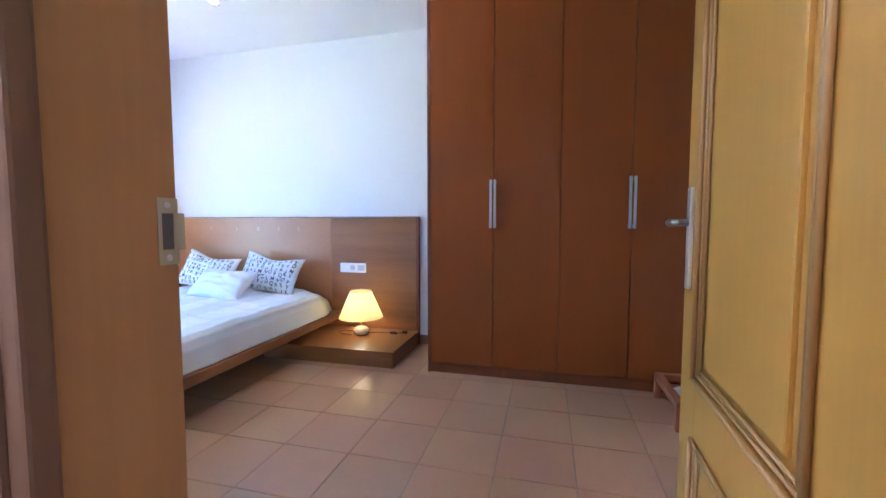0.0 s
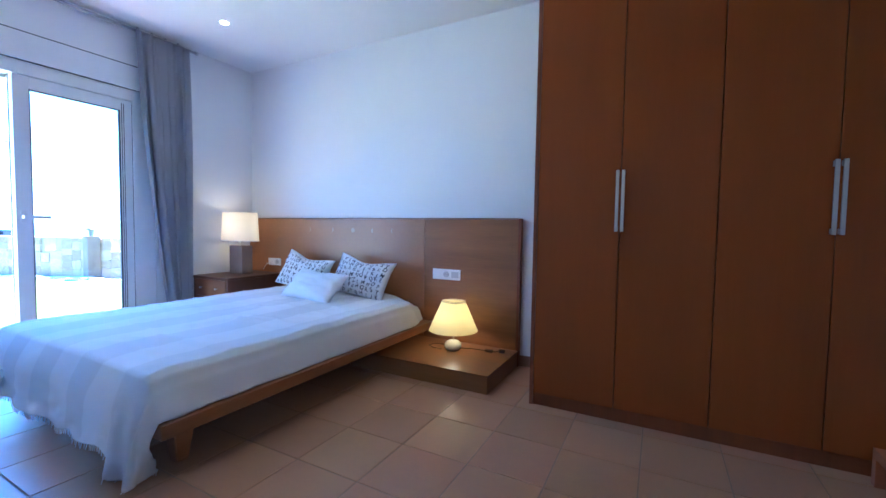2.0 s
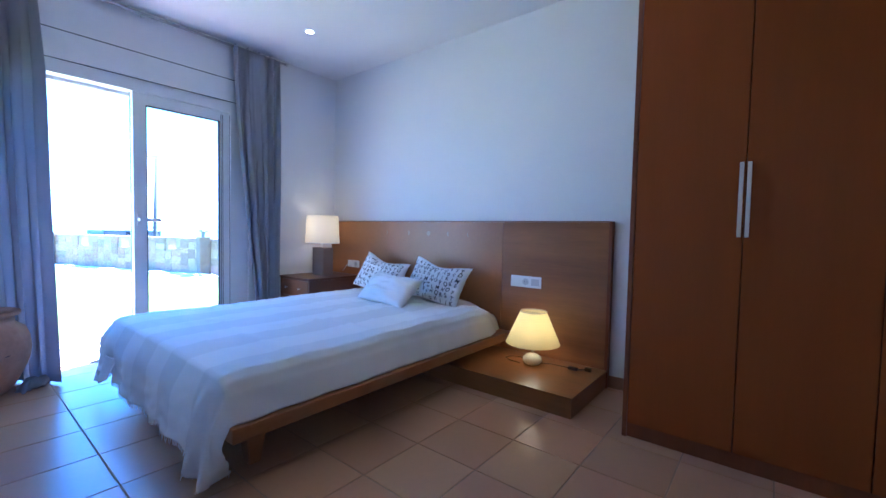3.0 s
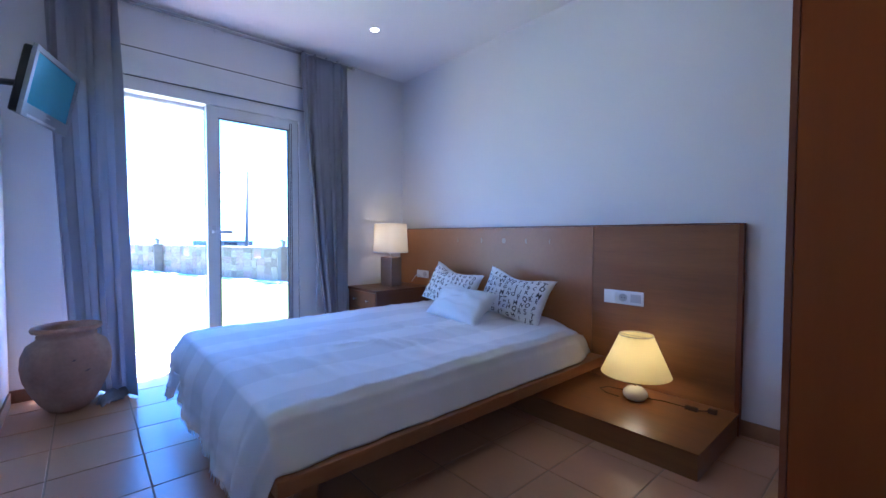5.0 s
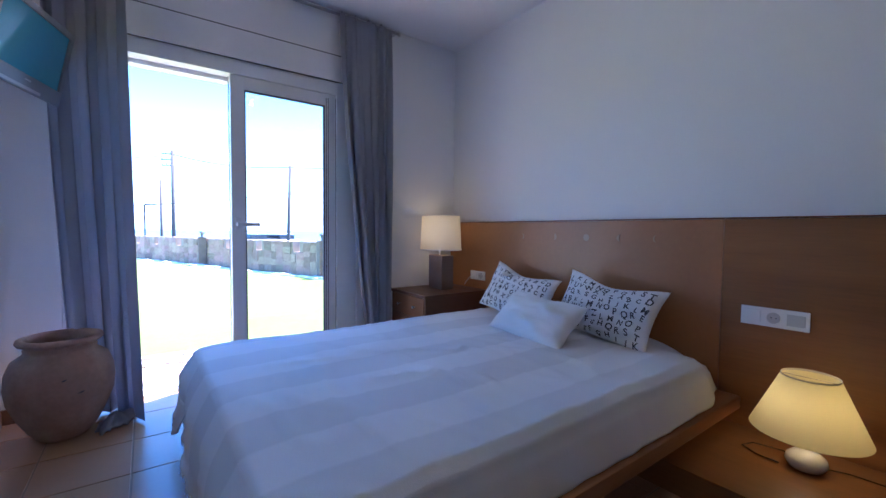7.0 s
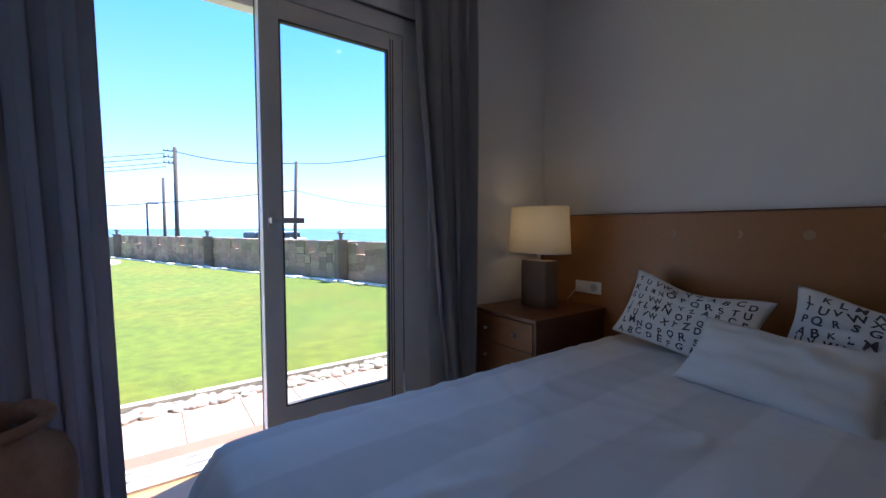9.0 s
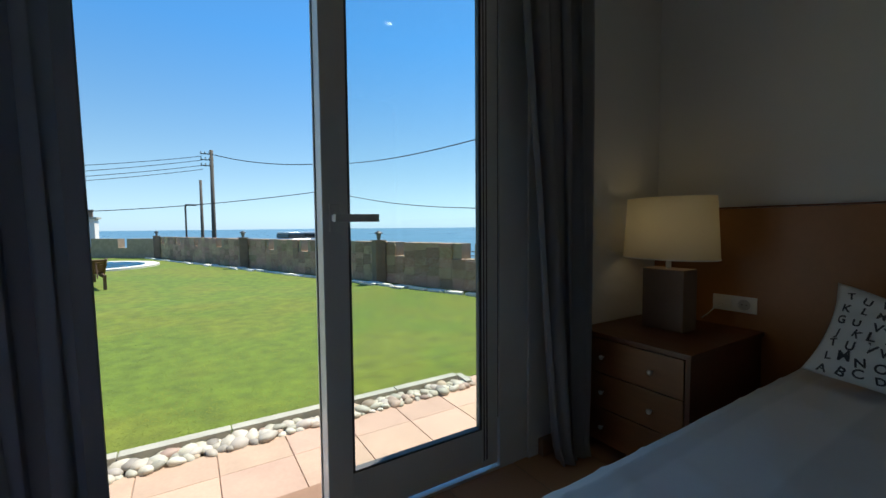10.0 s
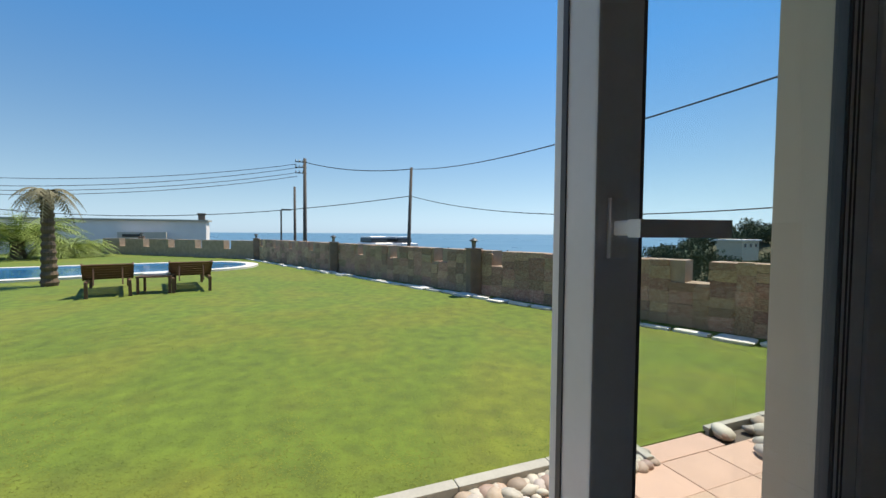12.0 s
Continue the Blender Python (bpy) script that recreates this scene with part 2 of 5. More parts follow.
LEAF = material("pine_foliage", (0.07, 0.10, 0.05), 0.85, vary=0.35, scale=1.0, fine=6, bump=0)
PALMLEAF = material("palm_frond", (0.23, 0.29, 0.045), 0.6, vary=0.25, scale=2, bump=0)
DRYLEAF = material("dry_palm_frond", (0.20, 0.18, 0.10), 0.8, vary=0.25, scale=2, bump=0)
BARK = material("palm_bark", (0.13, 0.09, 0.055), 0.95, vary=0.3, scale=8, fine=50, bump=0.8)
CARWHITE = material("white_car_paint", (0.75, 0.76, 0.78), 0.25, vary=0.02, bump=0, coat=0.6)
CARGLASS = material("car_window", (0.02, 0.025, 0.03), 0.08, bump=0, rough_vary=0.02)
RUBBER = material("tyre_rubber", (0.03, 0.03, 0.03), 0.8, bump=0)

GLASS = bpy.data.materials.new("window_glass")
GLASS.use_nodes = True
gn, gl = GLASS.node_tree.nodes, GLASS.node_tree.links
tr, gg, gm, fr = gn.new("ShaderNodeBsdfTransparent"), gn.new("ShaderNodeBsdfGlossy"), gn.new("ShaderNodeMixShader"), gn.new("ShaderNodeLayerWeight")
tr.inputs[0].default_value = (0.96, 0.985, 0.977, 1)
gg.inputs["Roughness"].default_value = 0.02
fr.inputs[0].default_value = 0.5
face_pow, face_add = gn.new("ShaderNodeMath"), gn.new("ShaderNodeMath")
face_pow.operation, face_add.operation = "POWER", "MULTIPLY_ADD"
face_pow.inputs[1].default_value = 5.0
face_add.inputs[1].default_value, face_add.inputs[2].default_value = 0.9, 0.03
gl.new(fr.outputs["Facing"], face_pow.inputs[0])
gl.new(face_pow.outputs[0], face_add.inputs[0])
gl.new(face_add.outputs[0], gm.inputs[0])
gl.new(tr.outputs[0], gm.inputs[1])
gl.new(gg.outputs[0], gm.inputs[2])
gl.new(gm.outputs[0], gn["Material Output"].inputs[0])


def glow(name, colour, power):
    m = bpy.data.materials.new(name)
    m.use_nodes = True
    b = m.node_tree.nodes["Principled BSDF"]
    b.inputs["Base Color"].default_value = (*colour, 1)
    b.inputs["Emission Color"].default_value = (*colour, 1)
    b.inputs["Emission Strength"].default_value = power
    return m


LED = glow("lit_downlight", (1.0, 0.95, 0.85), 5.0)

# stripes woven into the bedcover
sn, sl = SHEET.node_tree.nodes, SHEET.node_tree.links
s_tc, s_sep, s_wave = sn.new("ShaderNodeTexCoord"), sn.new("ShaderNodeSeparateXYZ"), sn.new("ShaderNodeMath")
sl.new(s_tc.outputs["Object"], s_sep.inputs[0])
s_wave.operation = "PINGPONG"
s_wave.inputs[1].default_value = 0.19
s_shift = sn.new("ShaderNodeMath")
s_shift.inputs[1].default_value = 2.93
sl.new(s_sep.outputs[0], s_shift.inputs[0])
sl.new(s_shift.outputs[0], s_wave.inputs[0])
s_map = sn.new("ShaderNodeMapRange")
s_map.inputs[1].default_value, s_map.inputs[2].default_value = 0.088, 0.102
s_map.inputs[3].default_value, s_map.inputs[4].default_value = 0.765, 0.86
sl.new(s_wave.outputs[0], s_map.inputs[0])
s_rgb = sn.new("ShaderNodeCombineColor")
for i in range(3):
    sl.new(s_map.outputs[0], s_rgb.inputs[i])
scale_node = [x for x in sn if x.bl_idname == "ShaderNodeVectorMath" and x.operation == "SCALE"][0]
sl.new(s_rgb.outputs[0], scale_node.inputs[0])

# ---------------------------------------------------------------- building helpers
INVERSE = {}


def thing(name, at=(0, 0, 0), label="", category="", group="", local=False):
    """An Empty that carries the parts of one thing. local: its parts are modelled round its origin."""
    ob = new(name)
    ob.empty_display_size = 0.1
    ob.location = at
    INVERSE[ob] = Matrix() if local else Matrix.Translation(at).inverted()
    return tagged(ob, label, category, group)


def part(name, bm, mat, parent=None, label="", smooth=False, kind=""):
    me = bpy.data.meshes.new(name)
    if isinstance(bm, bmesh.types.BMesh):
        bm.to_mesh(me)
        bm.free()
    else:
        me.from_pydata(*bm)
    me.materials.append(mat)
    if smooth:
        me.polygons.foreach_set("use_smooth", [True] * len(me.polygons))
    ob = new(name, me)
    if parent:
        ob.parent = parent
        ob.matrix_parent_inverse = INVERSE.get(parent, Matrix())
    return tagged(ob, label, "", "", kind)


def whole(name, bm, mat, label="", category="", group="", smooth=False, kind=""):
    ob = part(name, bm, mat, None, label, smooth, kind)
    return tagged(ob, "", category, group)


def box(x0, x1, y0, y1, z0, z1, bevel=0.0, bm=None, seg=2):
    own = bmesh.new()
    bmesh.ops.create_cube(own, size=1)
    bmesh.ops.scale(own, vec=(abs(x1 - x0), abs(y1 - y0), abs(z1 - z0)), verts=own.verts)
    bmesh.ops.translate(own, vec=((x0 + x1) / 2, (y0 + y1) / 2, (z0 + z1) / 2), verts=own.verts)
    if bevel:
        bmesh.ops.bevel(own, geom=own.edges[:], offset=bevel, segments=seg, affect="EDGES", profile=0.7)
    return merge(bm, own)


def merge(bm, own):
    if bm is None:
        return own
    me = bpy.data.meshes.new("joined")
    own.to_mesh(me)
    own.free()
    bm.from_mesh(me)
    bpy.data.meshes.remove(me)
    return bm


def turned(bm, m):
    bmesh.ops.transform(bm, matrix=m, verts=bm.verts)
    return bm


def lathe(profile, centre=(0, 0, 0), seg=32, squash=1.0, bm=None):
    """Turns (radius, height) pairs round a vertical axis."""
    own = bmesh.new()
    rings = []
    for r, z in profile:
        if r < 1e-5:
            rings.append([own.verts.new((centre[0], centre[1], centre[2] + z))])
        else:
            rings.append([own.verts.new((centre[0] + r * math.cos(a), centre[1] + squash * r * math.sin(a), centre[2] + z))
                          for a in [2 * math.pi * i / seg for i in range(seg)]])
    for a, b in zip(rings, rings[1:]):
        for i in range(seg):
            j = (i + 1) % seg
            ring = [a[i % len(a)], a[j % len(a)], b[j % len(b)], b[i % len(b)]]
            ring = [v for n_, v in enumerate(ring) if v not in ring[:n_]]
            if len(ring) > 2:
                own.faces.new(ring)
    return merge(bm, own)


def tube(points, radius=0.01, seg=8, bm=None, radii=None, caps=True):
    own = bmesh.new()
    pts = [Vector(p) for p in points]
    rings = []
    for i, p in enumerate(pts):
        d = (pts[min(i + 1, len(pts) - 1)] - pts[max(i - 1, 0)]).normalized()
        up = Vector((0, 0, 1)) if abs(d.z) < 0.95 else Vector((1, 0, 0))
        u = d.cross(up).normalized()
        v = u.cross(d)
        r = radii[i] if radii else radius
        rings.append([own.verts.new(p + r * (u * math.cos(a) + v * math.sin(a))) for a in [2 * math.pi * k_ / seg for k_ in range(seg)]])
    for a, b in zip(rings, rings[1:]):
        for i in range(seg):
            own.faces.new((a[i], a[(i + 1) % seg], b[(i + 1) % seg], b[i]))
    if caps:
        own.faces.new(rings[0][::-1])
        own.faces.new(rings[-1])
    return merge(bm, own)


def prism(points, z0, z1, bm=None):
    own = bmesh.new()
    low, high = [own.verts.new((x, y, z0)) for x, y in points], [own.verts.new((x, y, z1)) for x, y in points]
    own.faces.new(low[::-1])
    own.faces.new(high)
    for i in range(len(points)):
        j = (i + 1) % len(points)
        own.faces.new((low[i], low[j], high[j], high[i]))
    bmesh.ops.recalc_face_normals(own, faces=own.faces)
    return merge(bm, own)


def grid_mesh(fn, nu, nv):
    verts = [fn(i / nu, j / nv) for j in range(nv + 1) for i in range(nu + 1)]
    faces = [(j * (nu + 1) + i, j * (nu + 1) + i + 1, (j + 1) * (nu + 1) + i + 1, (j + 1) * (nu + 1) + i) for j in range(nv) for i in range(nu)]
    return verts, [], faces


def structure(name, bm, mat, label=""):
    return part(name, bm, mat, None, label, kind="structure")


# ---------------------------------------------------------------- room shell
WX, EX = -4.75, -5.06          # inner and outer face of the window wall
Y0, Y1 = 1.13, 4.13            # door wall and headboard wall
X1 = 0.47                      # far right wall
H = 2.72
OY0, OY1, OZ = 1.38, 3.14, 2.20
structure("wall_west", box(EX, WX, -0.8, OY0, -0.2, H, bm=box(-4.90, WX, 3.14, 4.35, -0.2, H, bm=box(EX, -4.90, 3.20, 4.35, -0.2, H, bm=box(EX, -4.90, OY0, 3.20, OZ, H, bm=box(-4.90, WX, OY0, OY1, OZ, H))))), WALL, "white painted wall round the sliding window")
structure("wall_north", box(WX, X1 + 0.2, Y1, Y1 + 0.2, -0.1, H), WALL, "white painted wall behind the headboard")
structure("wall_east", box(X1, X1 + 0.2, -0.8, Y1, -0.1, H), WALL, "white painted wall beside the wardrobe")
DX0, DX1 = -0.99, -0.25
structure("wall_south", box(WX, DX0 - 0.08, 0.95, Y0, -0.1, H, bm=box(DX1 + 0.03, X1, 0.95, Y0, -0.1, H, bm=box(DX0 - 0.08, DX1 + 0.03, 0.95, Y0, 2.09, H))), WALL, "white painted wall with the bedroom doorway")
structure("wall_hall", box(-2.6, X1, -0.8, -0.7, -0.1, H, bm=box(-2.7, -2.6, -0.8, 0.95, -0.1, H)), WALL, "white painted hallway wall")
structure("ceiling", box(EX, X1 + 0.2, -0.8, Y1 + 0.2, H, H + 0.15), CEIL, "plain white ceiling")
structure("floor", box(WX - 0.04, X1, -0.7, Y1, -0.1, -0.0028), GROUT, "tiled bedroom floor bed with pale joints")
structure("exterior_reveal", box(EX - 0.012, EX, -4, OY0, -0.15, 3.2, bm=box(EX - 0.012, EX, 3.20, 8, -0.15, 3.2, bm=box(EX - 0.012, EX, OY0, 3.20, 2.2, 3.2))), RENDER_EXT, "beige rendered house front")

sk = box(WX, -4.72, 3.20, Y1, 0, 0.075)
for x0, x1, y0, y1 in ((-1.65, -1.385, Y1 - 0.012, Y1), (-4.7, -1.09, Y0, Y0 + 0.012), (WX, WX + 0.012, Y0, 1.36), (X1 - 0.012, X1, Y0, 3.47), (-0.15, X1, Y0, Y0 + 0.012)):
    sk = box(x0, x1, y0, y1, 0, 0.08, 0.002, sk)
structure("baseboard", sk, SKIRT, "brown tile skirting")

# door frame
jamb = box(DX0 - 0.08, DX0, 0.955, 1.092, 0, 2.09, 0.003)
box(DX1, DX1 + 0.03, 0.955, 1.125, 0, 2.09, 0.003, jamb)
box(DX0, DX1, 0.955, 1.125, 2.06, 2.09, 0.003, jamb)
# left architrave, coloured darker in place of the shade it stands in
shaded_edge = box(DX0 - 0.012, DX0 + 0.012, 0.93, 0.955, 0, 2.07, 0.004)
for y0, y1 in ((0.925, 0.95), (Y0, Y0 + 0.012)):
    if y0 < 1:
        box(DX0 - 0.09, DX0 - 0.012, y0, y1, 0, 2.15, 0.004, shaded_edge)
    box(DX1 + 0.012, DX1 + 0.09, y0, y1, 0, 2.15, 0.004, jamb)
    box(DX0 - 0.012, DX1 + 0.012, y0, y1, 2.075, 2.15, 0.004, jamb)
structure("trim", shaded_edge, SHADED_TRIM, "outer edge of the wooden door frame, its shade put into the colour")
structure("trim", jamb, JAMB, "honey brown wooden door frame")
strike = thing("strike_plate", (DX0, 1.08, 1.06), "bright metal strike plate screwed to the wooden door jamb", "door hardware")
sp = box(DX0, DX0 + 0.0015, 1.066, 1.092, 1.092, 1.109, 0)
box(DX0, DX0 + 0.0015, 1.066, 1.092, 1.032, 1.049, 0, sp)
box(DX0, DX0 + 0.0015, 1.066, 1.071, 1.049, 1.092, 0, sp)
box(DX0, DX0 + 0.0015, 1.086, 1.101, 1.049, 1.092, 0, sp)
bmesh.ops.remove_doubles(sp, verts=sp.verts, dist=0.0002)
part("plate", sp, STRIKE, strike)
part("latch_hole", box(DX0 - 0.002, DX0 + 0.0008, 1.071, 1.086, 1.050, 1.091), GASKET, strike, "dark latch recess")
for z in (1.101, 1.040):
    screw = turned(lathe([(0, 0.001), (0.003, 0.001), (0.004, 0)], seg=10), Matrix.Translation((DX0 + 0.0015, 1.079, z)) @ Matrix.Rotation(radians(90), 4, "Y"))
    part("screw", screw, STEEL, strike)

# ---------------------------------------------------------------- window
FX0, FX1 = -4.94, -4.76
frame_bm = box(FX0, FX1, OY0, OY0 + 0.06, 0, 2.188, 0.004)
box(-4.80, FX1, 2.98, 3.14, 0, 2.188, 0.004, frame_bm)
box(-4.866, FX1, OY0 + 0.06, 2.98, 2.092, 2.188, 0.003, frame_bm)
box(FX0, -4.868, OY0 + 0.06, 3.19, 2.066, 2.199, 0.003, frame_bm)
win = thing("window_1", (-4.86, 2.2, 0), "white framed sliding glass door standing half open to the garden", "window")
win["kind"] = "structure"
part("window_frame", frame_bm, PVC, win)
track = box(FX0, FX1, OY0 + 0.06, 3.09, -0.02, 0.012, 0.002)
for x in (-4.90, -4.83):
    box(x - 0.004, x + 0.004, OY0 + 0.06, 3.09, 0.012, 0.024, 0.001, track)
part("threshold_track", track, ALU, win, "worn aluminium threshold")


def leaf(name, x0, x1, y0, y1, z0, z1, handle):
    xm = (x0 + x1) / 2
    s, t, b, s2 = 0.087, 0.088, 0.165, 0.084
    bm = box(x0, x1, y0, y0 + s, z0, z1, 0.005)
    xs = x1 - 0.032
    xm = x1 - 0.016
    box(x1 - 0.012, x1, y1 - s2, y1 - s2 + 0.03, z0, z1, 0.002, bm)
    box(xs, x1, y1 - s2 + 0.03, y1, z0, z1, 0.004, bm)
    box(xs + 0.001, x1 - 0.001, y0 + s, y1 - s2, z1 - t, z1, 0.003, bm)
    box(xs + 0.001, x1 - 0.001, y0 + s, y1 - s2, z0, z0 + b, 0.003, bm)
    lf = part(name, bm, PVC, win)
    g = 0.008
    ya, yb, za, zb = y0 + s, y1 - s2, z0 + b, z1 - t
    gk = box(xm - 0.014, xm + 0.014, ya, ya + g, za, zb)
    box(xm - 0.014, xm + 0.014, yb - g, yb, za, zb, 0, gk)
    box(xm - 0.014, xm + 0.014, ya + g, yb - g, za, za + g, 0, gk)
    box(xm - 0.014, xm + 0.014, ya + g, yb - g, zb - g, zb, 0, gk)
    part("gasket", gk, GASKET, lf)
    pane = part("pane", box(xm - 0.003, xm + 0.003, ya + 0.002, yb - 0.002, za + 0.002, zb - 0.002), GLASS, lf)
    pane.visible_shadow = False
    bead = box(x1 - 0.009, x1 - 0.005, yb - 0.011, yb - 0.0085, za, zb)
    for off in (0.007, 0.022):
        box(x1, x1 + 0.001, yb + off, yb + off + 0.006, z0 + 0.03, z1 - 0.03, 0, bead)
    part("glazing_groove", bead, GASKET, lf)
    part("edge_gasket", box(x1 - 0.012, x1 - 0.002, y1, y1 + 0.004, z0 + 0.2, z1 - 0.02), GASKET, lf)
    seal = box(x0 + 0.022, x0 + 0.034, y0 - 0.003, y0, z0, z1)
    part("edge_seal", seal, GASKET, lf)
    if handle:
        yh, zh = y0 + 0.038, 1.083
        part("handle_plate", box(x1, x1 + 0.008, yh - 0.016, yh + 0.016, zh - 0.045, zh + 0.045, 0.003), ALU, lf)
        hb = box(x1 + 0.008, x1 + 0.055, yh - 0.011, yh + 0.011, zh - 0.011, zh + 0.011, 0.004)
        prism([(x1 + 0.036, yh - 0.012), (x1 + 0.058, yh - 0.012), (x1 + 0.092, yh + 0.122), (x1 + 0.072, yh + 0.125)], zh - 0.013, zh + 0.012, hb)
        part("handle", hb, ALU, lf, "brushed steel lever handle")
    return lf


leaf("inner_leaf", -4.865, -4.765, 2.240, 2.973, 0.028, 2.088, True)
structure("shutter_box", box(WX, WX + 0.012, OY0 - 0.03, OY1 + 0.02, 2.191, 2.384, 0.002), PVC, "white roller shutter box panel over the window")
structure("reveal_lining", box(-4.95, -4.806, 3.09, 3.186, -0.05, OZ, 0, bm=box(EX - 0.011, -4.901, 3.188, 3.2, -0.05, OZ, 0, box(EX - 0.011, FX0 - 0.001, OY0, OY0 + 0.012, -0.05, OZ))), RENDER_EXT, "beige rendered reveal beside the window")
# dark strips in place of the shadow in the shutter box joints
structure("shutter_groove", box(WX, WX + 0.003, OY0 - 0.03, OY1 + 0.02, 2.185, 2.190, 0, box(WX, WX + 0.006, OY0 - 0.03, OY1 + 0.02, 2.385, 2.393)), GASKET, "dark strips painted in as the shadow gaps of the shutter box")
structure("sill", box(EX - 0.03, FX0, OY0, 3.33, -0.05, -0.004, 0.004), SKIRT, "terracotta threshold slab outside the window")

# ---------------------------------------------------------------- bedroom door
door = thing("door_1", (DX1 + 0.0, Y0, 0), "open honey varnished wooden door with moulded panels", "door")
door["kind"] = "structure"
DL = 0.72
TO_DOOR = Matrix.Translation((DX1 - 0.01, Y0, 0)) @ Matrix.Rotation(radians(90 - 3.0), 4, "Z")
# modelled flat along x, its seen face at y = 0
slab = box(0, 0.135, -0.035, 0, 0.01, 2.04, 0.002)
box(0.60, DL, -0.035, 0, 0.01, 2.04, 0.002, slab)
for z0, z1 in ((0.01, 0.16), (0.58, 0.72), (1.92, 2.04)):
    box(0.135, 0.60, -0.035, 0, z0, z1, 0.002, slab)
d_slab = part("leaf", turned(slab, TO_DOOR), PINE, door)
for z0, z1 in ((0.16, 0.58), (0.72, 1.92)):
    pm = box(0.135, 0.60, -0.026, -0.012, z0, z1)
    box(0.205, 0.56, -0.014, -0.004, z0 + 0.04, z1 - 0.04, 0.006, pm)
    part("panel", turned(pm, TO_DOOR), PINE, door)
    mo = bmesh.new()
    for k_, (w, up) in enumerate(((0.0, 0.006), (0.016, 0.001), (0.028, -0.002))):
        r = 0.0055 if k_ == 0 else 0.0035
        a0, a1, b0, b1 = 0.135 + w, 0.60 - w, z0 + w, z1 - w
        loop = [(a0, up, b0), (a1, up, b0), (a1, up, b1), (a0, up, b1)]
        for p, q in zip(loop, loop[1:] + loop[:1]):
            tube([p, q], r, 8, mo)
    part("moulding", turned(mo, TO_DOOR), GROOVE, door, "dark brown moulding", smooth=True)
ZL = 1.08
plate = box(DL - 0.060, DL - 0.032, 0, 0.009, ZL - 0.160, ZL + 0.085, 0.003)
part("lock_plate", turned(plate, TO_DOOR), STEEL, door, "chrome lock plate")
lev = tube([(DL - 0.046, 0.005, ZL), (DL - 0.046, 0.05, ZL)], 0.009, 10)
tube([(DL - 0.046, 0.05, ZL), (DL - 0.09, 0.053, ZL), (DL - 0.135, 0.05, ZL)], 0.009, 10, lev, radii=[0.009, 0.009, 0.007])
part("door_handle", turned(lev, TO_DOOR), DARKCHROME, door, "dark chrome lever handle", smooth=True)
for z in (0.25, 1.05, 1.85):
    part("hinge", turned(tube([(-0.004, 0.006, z - 0.04), (-0.004, 0.006, z + 0.04)], 0.007, 8), TO_DOOR), BRASS, door)

# ---------------------------------------------------------------- wardrobe
WY = 3.48
EDGES = [-1.365, -0.920, -0.482, -0.050, 0.425]
wardrobe = thing("wardrobe", (-0.47, 3.8, 0), "tall cherry wood wardrobe with four doors against the white wall", "wardrobe")
for x0, x1, y0, y1, z0, z1, nm in ((EDGES[0] - 0.022, EDGES[0], WY - 0.002, Y1, 0, 2.60, "side_panel"), (EDGES[-1], EDGES[-1] + 0.022, WY - 0.002, Y1, 0, 2.60, "side_panel"),
                                  (EDGES[0], EDGES[-1], WY + 0.02, Y1, 2.575, 2.60, "top_panel"), (EDGES[0], EDGES[-1], WY + 0.025, Y1, 0.07, 0.09, "bottom_panel"), (EDGES[0], EDGES[-1], Y1 - 0.02, Y1, 0.09, 2.575, "back_panel")):
    part(nm, box(x0, x1, y0, y1, z0, z1, 0.001), CHERRY_EDGE, wardrobe)
part("plinth", box(EDGES[0], EDGES[-1], WY + 0.012, WY + 0.03, 0, 0.07), CHERRY_EDGE, wardrobe)
HZ0, HZ1 = 1.043, 1.368


def bar_handle(x, parent):
    hb = box(x - 0.008, x + 0.008, WY - 0.036, WY - 0.026, HZ0, HZ1, 0.002)
    for z in (HZ0 + 0.015, HZ1 - 0.015):
        box(x - 0.007, x + 0.007, WY - 0.028, WY, z - 0.012, z + 0.012, 0.001, hb)
    part("handle", hb, STEEL, parent, "long brushed steel bar handle")


for i in range(4):
    d = part("door", box(EDGES[i] + 0.002, EDGES[i + 1] - 0.002, WY, WY + 0.019, 0.075, 2.597, 0.0015), CHERRY, wardrobe)
    bar_handle(EDGES[i + 1] - 0.015 if i % 2 == 0 else EDGES[i] + 0.013, d)

# ---------------------------------------------------------------- bed
HY = 4.09
headboard = thing("headboard", (-3.2, 4.11, 0), "wide veneered wooden headboard fixed against the white wall", "headboard")
part("panel", box(-4.74, -2.492, HY, HY + 0.035, 0.0, 1.125, 0.002), BEECH, headboard)
part("side_panel", box(-2.489, -1.672, HY, HY + 0.035, 0.0, 1.125, 0.002), BEECH_X, headboard, "right panel with grain running sideways")
hedge = box(-1.67, -1.648, HY - 0.006, Y1, 0, 1.131, 0.002)
box(-4.745, -1.67, HY - 0.004, Y1, 1.127, 1.133, 0.001, hedge)
part("edge_strip", hedge, CHERRY_EDGE, headboard)


